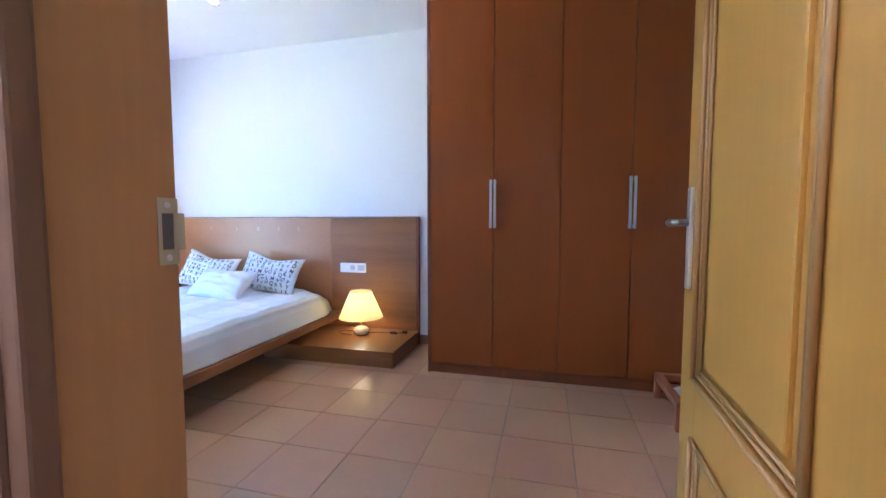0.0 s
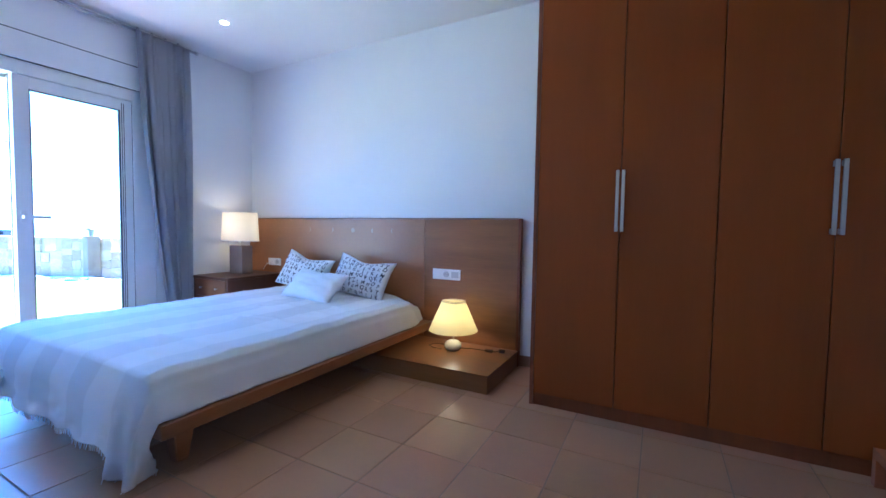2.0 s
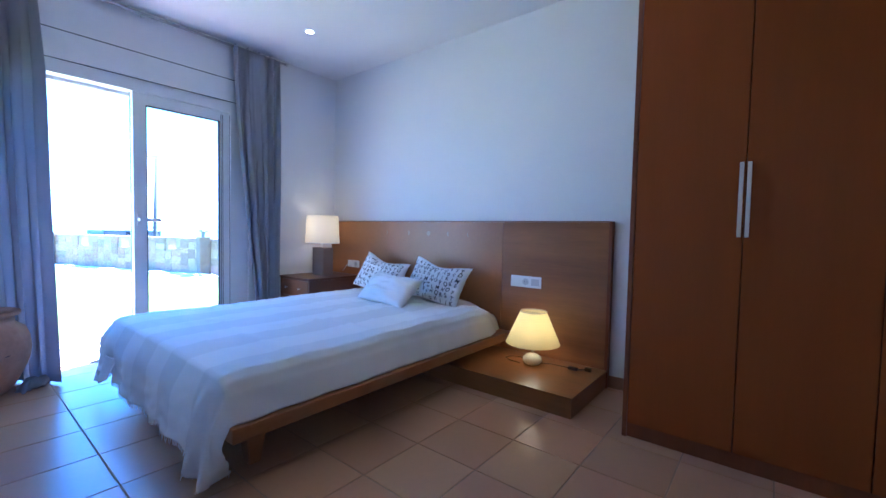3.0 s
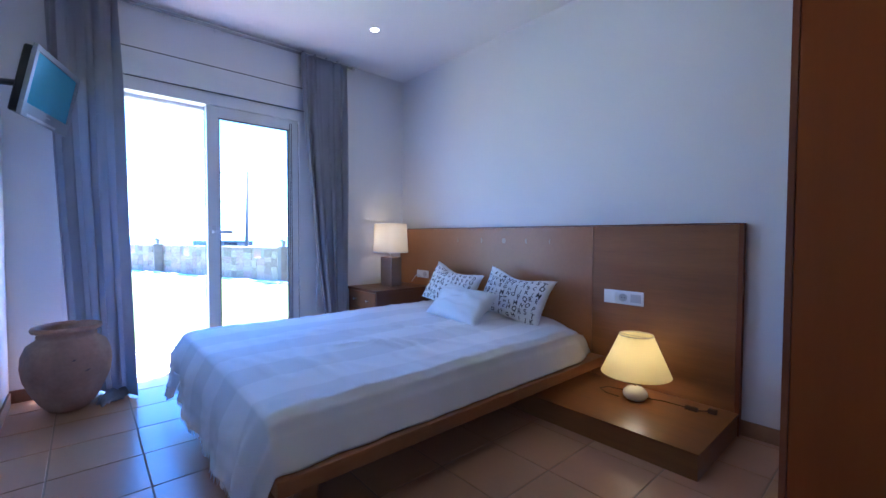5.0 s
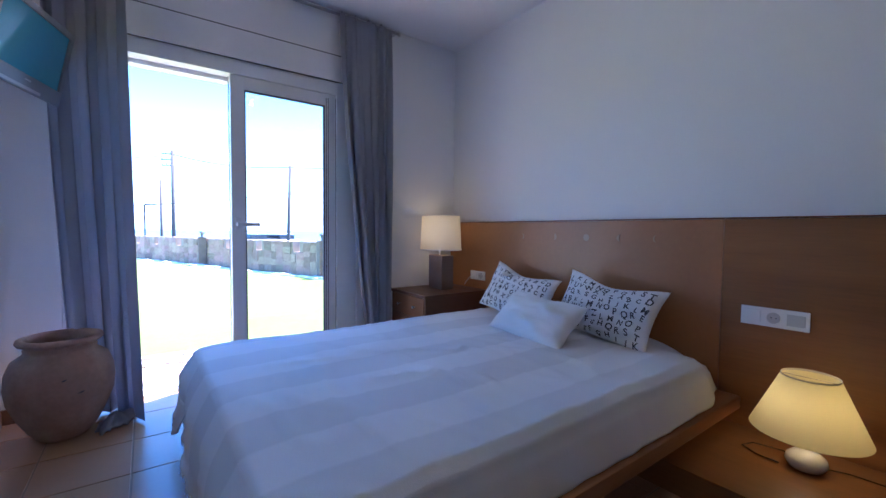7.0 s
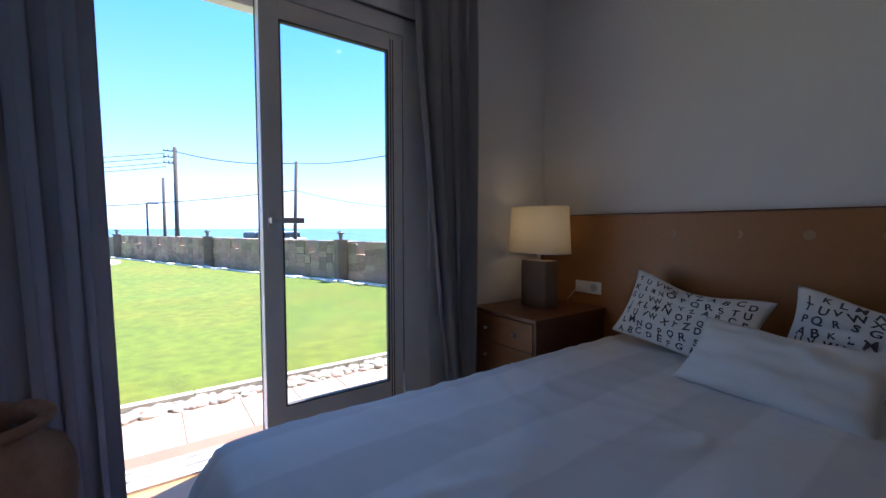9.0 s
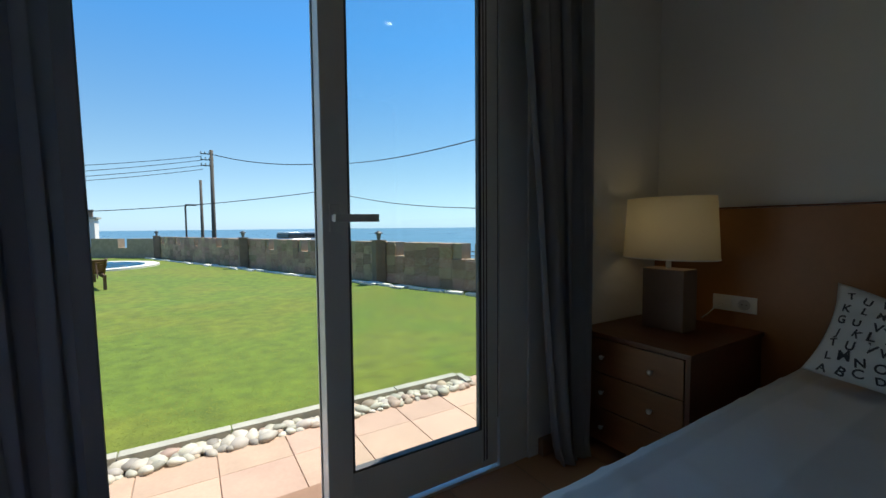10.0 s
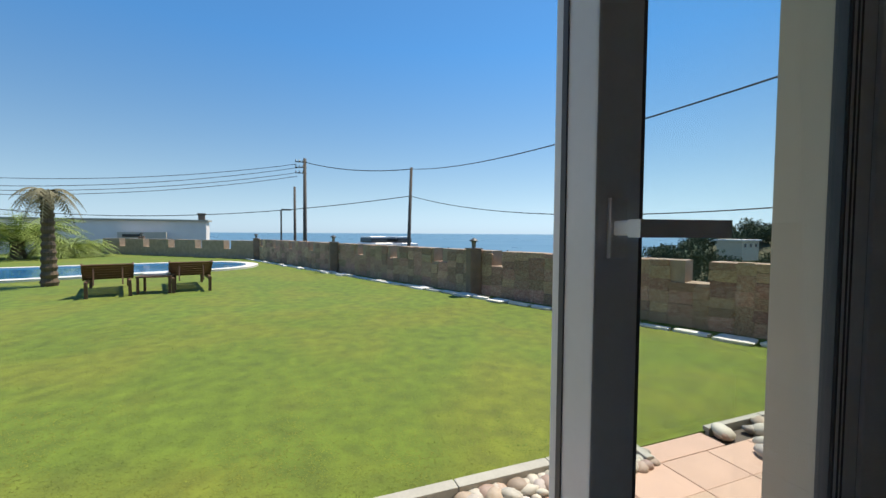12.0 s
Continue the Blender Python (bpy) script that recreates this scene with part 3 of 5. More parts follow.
def inlay(x, kind_):
    bm = bmesh.new()
    n_ = 14
    r = 0.021
    if kind_ == 0:
        ring = [(r * math.cos(a), r * math.sin(a)) for a in [2 * math.pi * i / 24 for i in range(24)]]
    else:
        out = [(r * math.sin(a), r * math.cos(a)) for a in [math.pi * i / n_ for i in range(n_ + 1)]]
        cut = {1: 0.55, 2: 0.15}[abs(kind_)]
        inn = [(cut * r * math.sin(a), r * math.cos(a)) for a in [math.pi * i / n_ for i in range(n_ - 1, 0, -1)]]
        ring = [(math.copysign(1, kind_) * px_, pz) for px_, pz in out + inn]
    prism(ring, 0, 0.002, bm)
    return turned(bm, Matrix.Translation((x, HY, 1.019)) @ Matrix.Rotation(radians(90), 4, "X"))


for x, k_ in ((-3.836, 1), (-3.533, 2), (-3.274, 0), (-3.039, -2), (-2.820, -1)):
    part("moon_inlay", inlay(x, k_), MOON, headboard, "full moon metal inlay" if k_ == 0 else "crescent moon metal inlay")

bed = thing("bed", (-3.15, 3.0, 0), "low double bed with a flat wooden platform and a white mattress", "bed")
BX0, BX1, BY0, BY1 = -4.11, -2.39, 1.95, HY
TW = radians(0.8)


def rail(x0, x1, y0, y1, z0, z1, b=0.008):
    return box(x0, x1, y0, y1, z0, z1, b)


part("side_rail", rail(BX1 - 0.11, BX1, BY0, BY1, 0.205, 0.265), BEECH_Y, bed)
part("side_rail", rail(BX0, BX0 + 0.11, BY0, BY1, 0.205, 0.265), BEECH_Y, bed)
part("foot_rail", rail(BX0 + 0.11, BX1 - 0.11, BY0, BY0 + 0.11, 0.205, 0.265), BEECH_Y, bed)
slats = bmesh.new()
for i in range(16):
    y = BY0 + 0.2 + i * 0.12
    box(BX0 + 0.1, BX1 - 0.1, y, y + 0.07, 0.22, 0.235, 0.002, slats)
part("slats", slats, BEECH_Y, bed, kind="stuff")
part("mid_beam", box(-3.2, -3.12, BY0 + 0.11, BY1, 0.14, 0.22, 0.004), BEECH_Y, bed)


def taper_leg(x, y):
    own = bmesh.new()
    lo, hi = 0.026, 0.05
    vs = [own.verts.new((x + sx * w, y + sy * w, z)) for z, w in ((0, lo), (0.205, hi)) for sx, sy in ((-1, -1), (1, -1), (1, 1), (-1, 1))]
    own.faces.new(vs[0:4][::-1])
    own.faces.new(vs[4:8])
    for i in range(4):
        j = (i + 1) % 4
        own.faces.new((vs[i], vs[j], vs[4 + j], vs[4 + i]))
    bmesh.ops.bevel(own, geom=own.edges[:], offset=0.004, segments=2, affect="EDGES")
    return own


for x, y in ((-2.58, 2.12), (-3.88, 2.12), (-3.88, 3.95)):
    part("leg", taper_leg(x, y), BEECH_Y, bed)
part("mattress", box(-4.03, -2.56, 1.99, HY - 0.03, 0.266, 0.405, 0.05, seg=5), CUSHION, bed, "white mattress", smooth=True)

# cover: over the top, down both sides and over the foot to the floor
TOPZ = 0.452
SIDE = [(-4.075, 0.272), (-4.090, 0.33), (-4.088, 0.39), (-4.070, 0.430), (-4.030, TOPZ - 0.003)]
SIDE_R = [(-2.51, TOPZ - 0.003), (-2.470, 0.428), (-2.446, 0.38), (-2.430, 0.32), (-2.416, 0.270)]


def cover_section(u):
    """Along the bed's width: the place across and the height of the cover's top, and how far over the side it is."""
    if u < 0.12:
        f = u / 0.12 * 4
        i = min(3, int(f))
        a, b_ = SIDE[i], SIDE[i + 1]
        return a[0] + (b_[0] - a[0]) * (f - i), a[1] + (b_[1] - a[1]) * (f - i)
    if u > 0.88:
        f = (u - 0.88) / 0.12 * 4
        i = min(3, int(f))
        a, b_ = SIDE_R[i], SIDE_R[i + 1]
        return a[0] + (b_[0] - a[0]) * (f - i), a[1] + (b_[1] - a[1]) * (f - i)
    f = (u - 0.12) / 0.76
    return -4.030 + 1.520 * f, TOPZ - 0.003 + 0.006 * math.sin(math.pi * f)


def fold_height(x, y):
    w = 0.010 * noise.noise(Vector((x * 3.1, y * 1.7, 0))) + 0.004 * noise.noise(Vector((x * 9, y * 5, 3)))
    ridge = 1 - abs(noise.noise(Vector((x * 2.2 + y * 1.1, y * 5.5 - x * 1.2, 11)))) * 3.2
    w += 0.010 * max(0.0, ridge) ** 3 * (0.4 + 0.6 * max(0.0, noise.noise(Vector((x * 1.4, y * 1.2, 5))) + 0.4))
    for cx, cy, ang, ln, hgt in ((-3.0, 2.75, 0.25, 0.30, 0.020), (-2.93, 2.84, 0.12, 0.22, 0.016), (-3.25, 3.05, 0.5, 0.16, 0.018), (-3.12, 3.2, 0.8, 0.14, 0.013), (-2.8, 2.3, 0.1, 0.35, 0.010), (-3.5, 2.35, 1.3, 0.2, 0.008), (-2.9, 3.35, 0.3, 0.2, 0.010)):
        dx, dy = x - cx, y - cy
        a = dx * math.cos(ang) + dy * math.sin(ang)
        b_ = -dx * math.sin(ang) + dy * math.cos(ang)
        w += hgt * math.exp(-(a / ln) ** 2 * 2 - (b_ / 0.025) ** 2)
    return w


def ease(a, b_, t_):
    t_ = min(1.0, max(0.0, (t_ - a) / (b_ - a)))
    return t_ * t_ * (3 - 2 * t_)


def cover_point(u, v):
    x, z = cover_section(u)
    split = 0.66
    yf = 1.955
    if v < split:
        y = HY - 0.02 - (HY - 0.02 - yf) * (v / split)
        side_l, side_r = min(1, max(0, (0.12 - u) / 0.12)), min(1, max(0, (u - 0.88) / 0.12))
        side = side_l + side_r
        z += fold_height(x, y) * (1 - side)
        z -= 0.075 * ease(3.84, 4.09, y) * ease(0.70, 0.88, u) * (1 - side_r)
        x += 0.007 * side * noise.noise(Vector((u * 3, y * 4, 7))) + 0.006 * side_r * noise.noise(Vector((1, y * 11, 2)))
        near_foot = math.exp(-(y - 1.95) / 0.40)
        x += 0.011 * side_r * near_foot * math.sin((y - 1.95) * 24 + z * 20 + 2 * noise.noise(Vector((y * 3, z * 4, 8))))
        z += 0.006 * ease(0.74, 0.86, u) * (1 - side_r) * near_foot * math.sin((y - 1.95) * 21 + u * 14)
        x -= 0.075 * ease(3.80, 4.08, y) * ease(0.78, 0.90, u)
        if v > split - 0.05:
            z -= 0.012 * ((v - split + 0.05) / 0.05) ** 2 * (1 - side)
        return x, y, z
    f = (v - split) / (1 - split)
    corner = ease(0.775, 0.865, u)
    wrap = max(0.0, (u - 0.88) / 0.12)
    left = max(0.0, (0.10 - u) / 0.10)
    low = 0.135 + 0.012 * math.sin(u * 9) + 0.008 * math.sin(u * 41)
    low += 0.06 * (1 - ease(0.03, 0.17, u))
    low += (0.014 - low) * corner
    top = z - 0.012 * (1 - wrap)
    zz = top + (min(low, top - 0.02) - top) * f ** 0.92
    pleat = math.sin(u * 26 + 1.7 * math.sin(u * 7)) + 0.5 * math.sin(u * 57 + 1.0 + 1.5 * f)
    wave = pleat * 0.013 * f ** 1.3 + 0.022 * f * noise.noise(Vector((u * 7, f * 2, 1))) + 0.010 * f * noise.noise(Vector((u * 17 + f * 3, f * 5, 4)))
    bunch = corner * f * (0.034 * math.sin((u - 0.78) * 62 + 1.2 * f) + 0.014 * math.sin((u - 0.78) * 150 + 2.5 * f))
    y = yf - 0.050 * math.sin(min(1, f * 2.2) * math.pi / 2) - 0.028 * f * (1 - 0.6 * corner) + wave + bunch
    y += wrap * f * 0.035
    x += 0.010 * f * math.cos(u * 34) + 0.035 * f * left - corner * 0.035 * f * (1 + wrap * 1.2) + corner * f * 0.012 * math.cos(f * 7 + u * 60)
    if wrap > 0:
        zz = max(zz, 0.014 + 0.03 * wrap * f)
    return x, y, max(zz, 0.008)


cover = whole("bedcover", grid_mesh(cover_point, 200, 130), SHEET, "white woven striped bedcover hanging over the foot of the bed", "bedspread", smooth=True)
fringe = bmesh.new()
for i in range(130):
    u = i / 129
    p = Vector(cover_point(u, 1.0))
    if u < 0.04:
        continue
    d = 0.024 if p.z > 0.04 else 0.006
    tube([p, p + Vector((0.004 * math.sin(i * 5), -0.003 + 0.003 * math.cos(i * 3), -d))], 0.0022, 5, fringe, radii=[0.0026, 0.0012])
part("fringe", fringe, CUSHION, cover, "knotted white tassels", kind="stuff")
under = whole("sheet", grid_mesh(lambda u, v: (-4.06 + 0.30 * u - 0.02 * v * (1 - u), 1.895 - 0.04 * v + 0.010 * math.sin(u * 9), 0.25 - v * (0.185 - 0.10 * u * u)), 20, 14), CUSHION, "corner of a white sheet hanging below the bedcover", "bed sheet", smooth=True)
for o in (cover, under):
    so = o.modifiers.new("thickness", "SOLIDIFY")
    so.thickness, so.offset = 0.004, -1


def cushion_point(u, v, w, h, t, seed, side):
    """A cushion's surface in its own frame: x across, z up, y outwards."""
    a, b_ = 2 * u - 1, 2 * v - 1
    pinch = 1 - 0.10 * (1 - abs(a) ** 2.2) * abs(b_) ** 3
    pinch2 = 1 - 0.09 * (1 - abs(b_) ** 2.2) * abs(a) ** 3
    x, z = a * w / 2 * pinch2 * (1 - 0.01 * b_ ** 6), b_ * h / 2 * pinch * (1 - 0.03 * a ** 6)
    bulge = max(0.0, (1 - abs(a) ** 2.6)) ** 0.55 * max(0.0, (1 - abs(b_) ** 2.6)) ** 0.55
    n_ = noise.noise(Vector((a * 2.2 + seed, b_ * 2.2, side)))
    crease = 0.022 * noise.noise(Vector((a * 3.2 + seed, b_ * 3.2, side * 3)))
    y = side * (t / 2 * bulge * (1 + 0.25 * n_) + crease * bulge)
    return Vector((x, y, z))


def cushion(name, w, h, t, seed, m, mat, label, sag=0.0):
    def shape(p):
        p = Vector(p)
        p.z -= sag * (p.x / w * 2) ** 2 * 0 + sag * math.exp(-(p.x / (w * 0.3)) ** 2) * max(0, p.z) / (h / 2)
        return p
    verts, faces = [], []
    n_ = 32
    for side in (-1, 1):
        v0, _, f0 = grid_mesh(lambda u, v: shape(cushion_point(u, v, w, h, t, seed, side)), n_, n_)
        off = len(verts)
        verts += [tuple(m @ p) for p in v0]
        faces += [tuple(off + i for i in (f if side < 0 else f[::-1])) for f in f0]
    c = thing(name, m.translation, label, "pillow")
    bm = bmesh.new()
    me = bpy.data.meshes.new("c")
    me.from_pydata(verts, [], faces)
    bm.from_mesh(me)
    bmesh.ops.remove_doubles(bm, verts=bm.verts, dist=0.0004)
    bmesh.ops.recalc_face_normals(bm, faces=bm.faces)
    part("cover", bm, mat, c, smooth=True)
    return c, shape


def print_rows(c, rows, w, h, t, seed, m, shape):
    dice = random.Random(int(seed * 10))
    for r, text in enumerate(rows):
        for k_, letter in enumerate(text):
            cu = bpy.data.curves.new("row", "FONT")
            cu.body, cu.size, cu.align_x, cu.offset = letter, dice.uniform(0.036, 0.054), "CENTER", 0.0011
            tmp = bpy.data.objects.new("row", cu)
            me = bpy.data.meshes.new_from_object(tmp)
            bm = bmesh.new()
            bm.from_mesh(me)
            x0 = (k_ + 0.5) / len(text) * w * 0.90 - w * 0.45 + dice.uniform(-0.006, 0.006)
            z0 = h * 0.43 - (r + 0.85) * h * 0.90 / len(rows) + dice.uniform(-0.007, 0.007)
            tilt = dice.uniform(-0.34, 0.34)
            for v in bm.verts:
                lx_, lz_ = v.co.x * math.cos(tilt) - v.co.y * math.sin(tilt), v.co.x * math.sin(tilt) + v.co.y * math.cos(tilt)
                u_, v_ = min(0.98, max(0.02, (x0 + lx_) / w + 0.5)), min(0.98, max(0.02, (z0 + lz_) / h + 0.5))
                p = shape(cushion_point(u_, v_, w, h, t, seed, -1))
                v.co = m @ (p + Vector((0, -0.0022, 0)))
            bpy.data.objects.remove(tmp)
            part("printed_letter", bm, INK, c)


def lean(x, y, z, turn, back, roll=0):
    return Matrix.Translation((x, y, z)) @ Matrix.Rotation(radians(turn), 4, "Z") @ Matrix.Rotation(radians(-back), 4, "X") @ Matrix.Rotation(radians(roll), 4, "Y")


for x, seed, roll, rows in ((-3.66, 1.3, 9, ("TUVWXYZABCD", "KLMNOPQRSTU", "GUVWXYZABCE", "JKLMNOPQRUV", "TUVWXYZDEFG", "LMNOPQRSTUV", "ABCDEFGHIJK")),
                           (-2.985, 5.1, 7, ("JKLMNOPQRST", "TUVWXYZABCD", "PQRSGHIJKLM", "ABKLMNOPQRE", "UVWXYZLMNOP", "BCDEFGHQRST", "ABCDEFGHIJK"))):
    m_ = lean(x, 3.86, 0.625, 0, 26, roll)
    c_, sh_ = cushion("patterned_pillow", 0.63, 0.37, 0.13, seed, m_, CUSHION, "white pillow printed with charcoal letters leaning on the headboard", 0.05)
    print_rows(c_, rows, 0.63, 0.37, 0.13, seed, m_, sh_)
cushion("small_cushion", 0.58, 0.32, 0.15, 8.4, lean(-3.235, 3.565, 0.56, -2, 46, 4), CUSHION, "small plain white cushion lying against the patterned pillows", 0.02)

# ---------------------------------------------------------------- low bedside platform with lamp
low = thing("bedside_platform", (-2.2, 3.78, 0), "low wooden bedside platform standing on the tiles beside the bed", "nightstand")
part("body", box(-2.76, -1.655, 3.468, HY - 0.001, 0, 0.110, 0.002), BEECH_X, low)
part("top", box(-2.762, -1.650, 3.462, HY - 0.001, 0.111, 0.122, 0.002), BEECH_X, low)

lamp = thing("table_lamp", (-2.095, 3.865, 0.122), "lit small lamp with round white ceramic base and cream conical shade", "table lamp")
part("base", lathe([(0, 0), (0.036, 0), (0.055, 0.008), (0.068, 0.03), (0.063, 0.052), (0.040, 0.072), (0.014, 0.08), (0.0, 0.081)], (-2.095, 3.865, 0.122), 32), CERAMIC, lamp, smooth=True)
part("stem", lathe([(0.008, 0), (0.008, 0.132)], (-2.095, 3.865, 0.202), 12), BRASS, lamp, smooth=True)
part("lamp_bulb", lathe([(0, -0.02), (0.014, -0.01), (0.02, 0.02), (0.026, 0.04), (0.018, 0.062), (0, 0.068)], (-2.095, 3.865, 0.325), 16), glow("warm_bulb", (1.0, 0.75, 0.4), 1.8), lamp, smooth=True)
shade_bm = lathe([(0.187, 0.0), (0.090, 0.222)], (-2.095, 3.865, 0.274), 48)
sh = part("shade", shade_bm, SHADE_Y, lamp, "cream conical shade", smooth=True)
rim = lathe([(0.0895, 0.217), (0.0915, 0.217), (0.0915, 0.2245), (0.0895, 0.2245), (0.0895, 0.217)], (-2.095, 3.865, 0.274), 48)
part("rim", rim, TRIM, sh)
part("spider", tube([(-2.183, 3.865, 0.488), (-2.007, 3.865, 0.488)], 0.0015, 6), BRASS, lamp)
cord = whole("lamp_cord", tube([(-2.10, 3.935, 0.128), (-2.19, 3.955, 0.126), (-2.29, 3.93, 0.126), (-2.31, 3.87, 0.126), (-2.25, 3.83, 0.126), (-2.17, 3.825, 0.126)], 0.003, 8,
                                  tube([(-2.08, 3.90, 0.129), (-1.98, 3.95, 0.126), (-1.88, 3.955, 0.126), (-1.80, 3.94, 0.126)], 0.003, 8)), CORD, "dark lamp cord lying on the wooden bedside platform", "cable", smooth=True)
part("inline_switch", box(-1.86, -1.80, 3.93, 3.955, 0.123, 0.142, 0.005), CORD, cord, "black inline switch")
part("plug", box(-1.76, -1.72, 3.965, 3.99, 0.123, 0.147, 0.005, tube([(-1.80, 3.94, 0.130), (-1.76, 3.975, 0.132)], 0.003, 8)), CORD, cord)


def wall_plate(name, x0, x1, z0, z1, cells, label):
    t = thing(name, ((x0 + x1) / 2, HY, (z0 + z1) / 2), label, "wall socket")
    part("plate", box(x0, x1, HY - 0.009, HY, z0, z1, 0.003), WPLASTIC, t)
    n_ = len(cells)
    wdt = (x1 - x0 - 0.012) / n_
    for i, c in enumerate(cells):
        a = x0 + 0.006 + i * wdt + 0.008
        b_ = a + wdt - 0.016
        if c == "switch":
            part("rocker", box(a, b_, HY - 0.014, HY - 0.009, z0 + 0.014, z1 - 0.014, 0.002), WPLASTIC, t, "white rocker")
        elif c == "socket":
            ring = turned(lathe([(0.022, 0.006), (0.025, 0.006), (0.025, 0), (0.022, 0), (0.0, 0.0005)], seg=28), Matrix.Translation(((a + b_) / 2, HY - 0.009, (z0 + z1) / 2)) @ Matrix.Rotation(radians(90), 4, "X"))
            so = part("socket", ring, SOCKIN, t, "round power socket")
            for s_ in (-1, 1):
                part("pin_hole", turned(lathe([(0, 0.0015), (0.0028, 0.0015), (0.0028, 0)], seg=10), Matrix.Translation(((a + b_) / 2 + s_ * 0.009, HY - 0.0095, (z0 + z1) / 2)) @ Matrix.Rotation(radians(90), 4, "X")), GASKET, so)
        else:
            part("data_socket", box(a, b_, HY - 0.012, HY - 0.009, z0 + 0.018, z1 - 0.018, 0.002), SOCKIN, t)
    return t


wall_plate("wall_socket", -2.402, -2.148, 0.625, 0.712, ("switch", "socket", "data"), "white triple switch and socket plate on the wooden headboard")
sw = wall_plate("light_switch", -4.43, -4.245, 0.632, 0.708, ("switch", "socket"), "white double switch plate on the headboard beside the tall lamp")
part("cord", tube([(-4.38, HY - 0.015, 0.665), (-4.40, HY - 0.05, 0.65), (-4.43, HY - 0.06, 0.61), (-4.46, HY - 0.05, 0.585)], 0.003, 8), CORD_W, sw, "white lamp cord", smooth=True)

# ---------------------------------------------------------------- tall nightstand with lamp
NX0, NX1, NY0 = -4.735, -4.222, 3.462
ns = thing("nightstand", (-4.49, 3.79, 0), "dark wooden nightstand with three drawers standing between curtain and bed", "nightstand")
nb = box(NX0, NX0 + 0.02, NY0 + 0.004, HY - 0.004, 0, 0.535, 0.002)
box(NX1 - 0.02, NX1, NY0 + 0.004, HY - 0.004, 0, 0.535, 0.002, nb)
box(NX0 + 0.02, NX1 - 0.02, NY0 + 0.03, HY - 0.004, 0.03, 0.05, 0, nb)
box(NX0 + 0.02, NX1 - 0.02, HY - 0.02, HY - 0.004, 0.05, 0.535, 0, nb)
part("body", nb, DARKWOOD, ns)
part("top", box(NX0 - 0.008, NX1 + 0.008, NY0 - 0.008, HY - 0.002, 0.536, 0.558, 0.004), DARKWOOD, ns)
for i in range(3):
    z1 = 0.530 - i * 0.163
    d = part("drawer", box(NX0 + 0.022, NX1 - 0.022, NY0, NY0 + 0.02, z1 - 0.158, z1, 0.003), DRAWER, ns, "lighter wooden drawer front")
    for kx in (-4.60, -4.37):
        knob = turned(lathe([(0.004, 0), (0.004, 0.012), (0.010, 0.016), (0.011, 0.022), (0.006, 0.026), (0, 0.027)], seg=16), Matrix.Translation((kx, NY0, z1 - 0.08)) @ Matrix.Rotation(radians(90), 4, "X"))
        part("knob", knob, STEEL, d, "small steel knob", smooth=True)

tall = thing("bedside_lamp", (-4.50, 3.80, 0.558), "lit lamp with grey brown block base and oval white shade", "table lamp")
part("base", box(-4.595, -4.40, 3.745, 3.865, 0.559, 0.845, 0.006), GREYLAMP, tall)
part("neck", lathe([(0.012, 0), (0.012, 0.05), (0.006, 0.055), (0.006, 0.2)], (-4.50, 3.80, 0.845), 16), STEEL, tall, smooth=True)
ts = part("shade", lathe([(0.216, 0.0), (0.198, 0.285)], (-4.50, 3.80, 0.892), 56, squash=0.70), SHADE_W, tall, "oval white fabric shade", smooth=True)
part("rim", lathe([(0.2145, 0), (0.218, 0), (0.2175, 0.006), (0.214, 0.006), (0.2145, 0)], (-4.50, 3.80, 0.892), 56, squash=0.70), CUSHION, ts)
part("lamp_bulb", lathe([(0, -0.02), (0.014, -0.01), (0.02, 0.02), (0.026, 0.04), (0.018, 0.062), (0, 0.068)], (-4.50, 3.80, 1.0), 16), glow("soft_bulb", (1.0, 0.82, 0.6), 0.8), tall, smooth=True)

# ---------------------------------------------------------------- curtains
def curtain(name, y0, y1, label, flare=0.0, phase=0.0, n_folds=7, x=-4.65, curl=0.0, puddle=True, gather=0.0):
    t = thing(name, (x, (y0 + y1) / 2, 0), label, "curtain")

    def pt(u, v):
        z = 2.655 * (1 - v)
        w0, w1 = y0 + gather * v ** 1.6, y1 + flare * v ** 2
        y = w0 + (w1 - w0) * u + 0.012 * math.sin(u * n_folds * 4 * math.pi + phase) * min(1, v * 3)
        amp = (0.030 + 0.022 * v) * (0.55 + 0.9 * abs(noise.noise(Vector((u * 5, phase, v * 0.6)))) + 0.25 * noise.noise(Vector((u * 3, phase, v))))
        xx = x + (-4.66 - x) * (1 - v) ** 3 + amp * math.sin(u * n_folds * 2 * math.pi + phase + 0.7 * math.sin(v * 2.2 + u * 6) + 2.6 * noise.noise(Vector((u * 2.7, phase + 3, v * 0.35)))) + 0.02 * noise.noise(Vector((u * 5, v * 2.5, phase)))
        xx += curl * u ** 5 * min(1, v * 4)
        if puddle and v > 0.975:
            xx += 0.6 * (v - 0.975)
        return xx, y, z + 0.012
    ob = part("cloth", grid_mesh(pt, 150, 44), CURTAIN, t, smooth=True)
    so = ob.modifiers.new("thickness", "SOLIDIFY")
    so.thickness = 0.003
    n_ = n_folds
    for i in range(n_):
        u = (i + 0.25) / n_
        yy = y0 + (y1 - y0) * u
        tab = turned(tube([(0.022 * math.cos(a), 0, 0.03 * math.sin(a)) for a in [math.radians(q) for q in range(-80, 281, 30)]], 0.004, 6), Matrix.Translation((-4.69, yy, 2.672)))
        part("tab", tab, CURTAIN, t)
    return t


curtain("curtain", 2.965, 3.405, "grey blue fabric curtain drawn aside beside the nightstand", -0.04, 0.4, 4, gather=0.24)
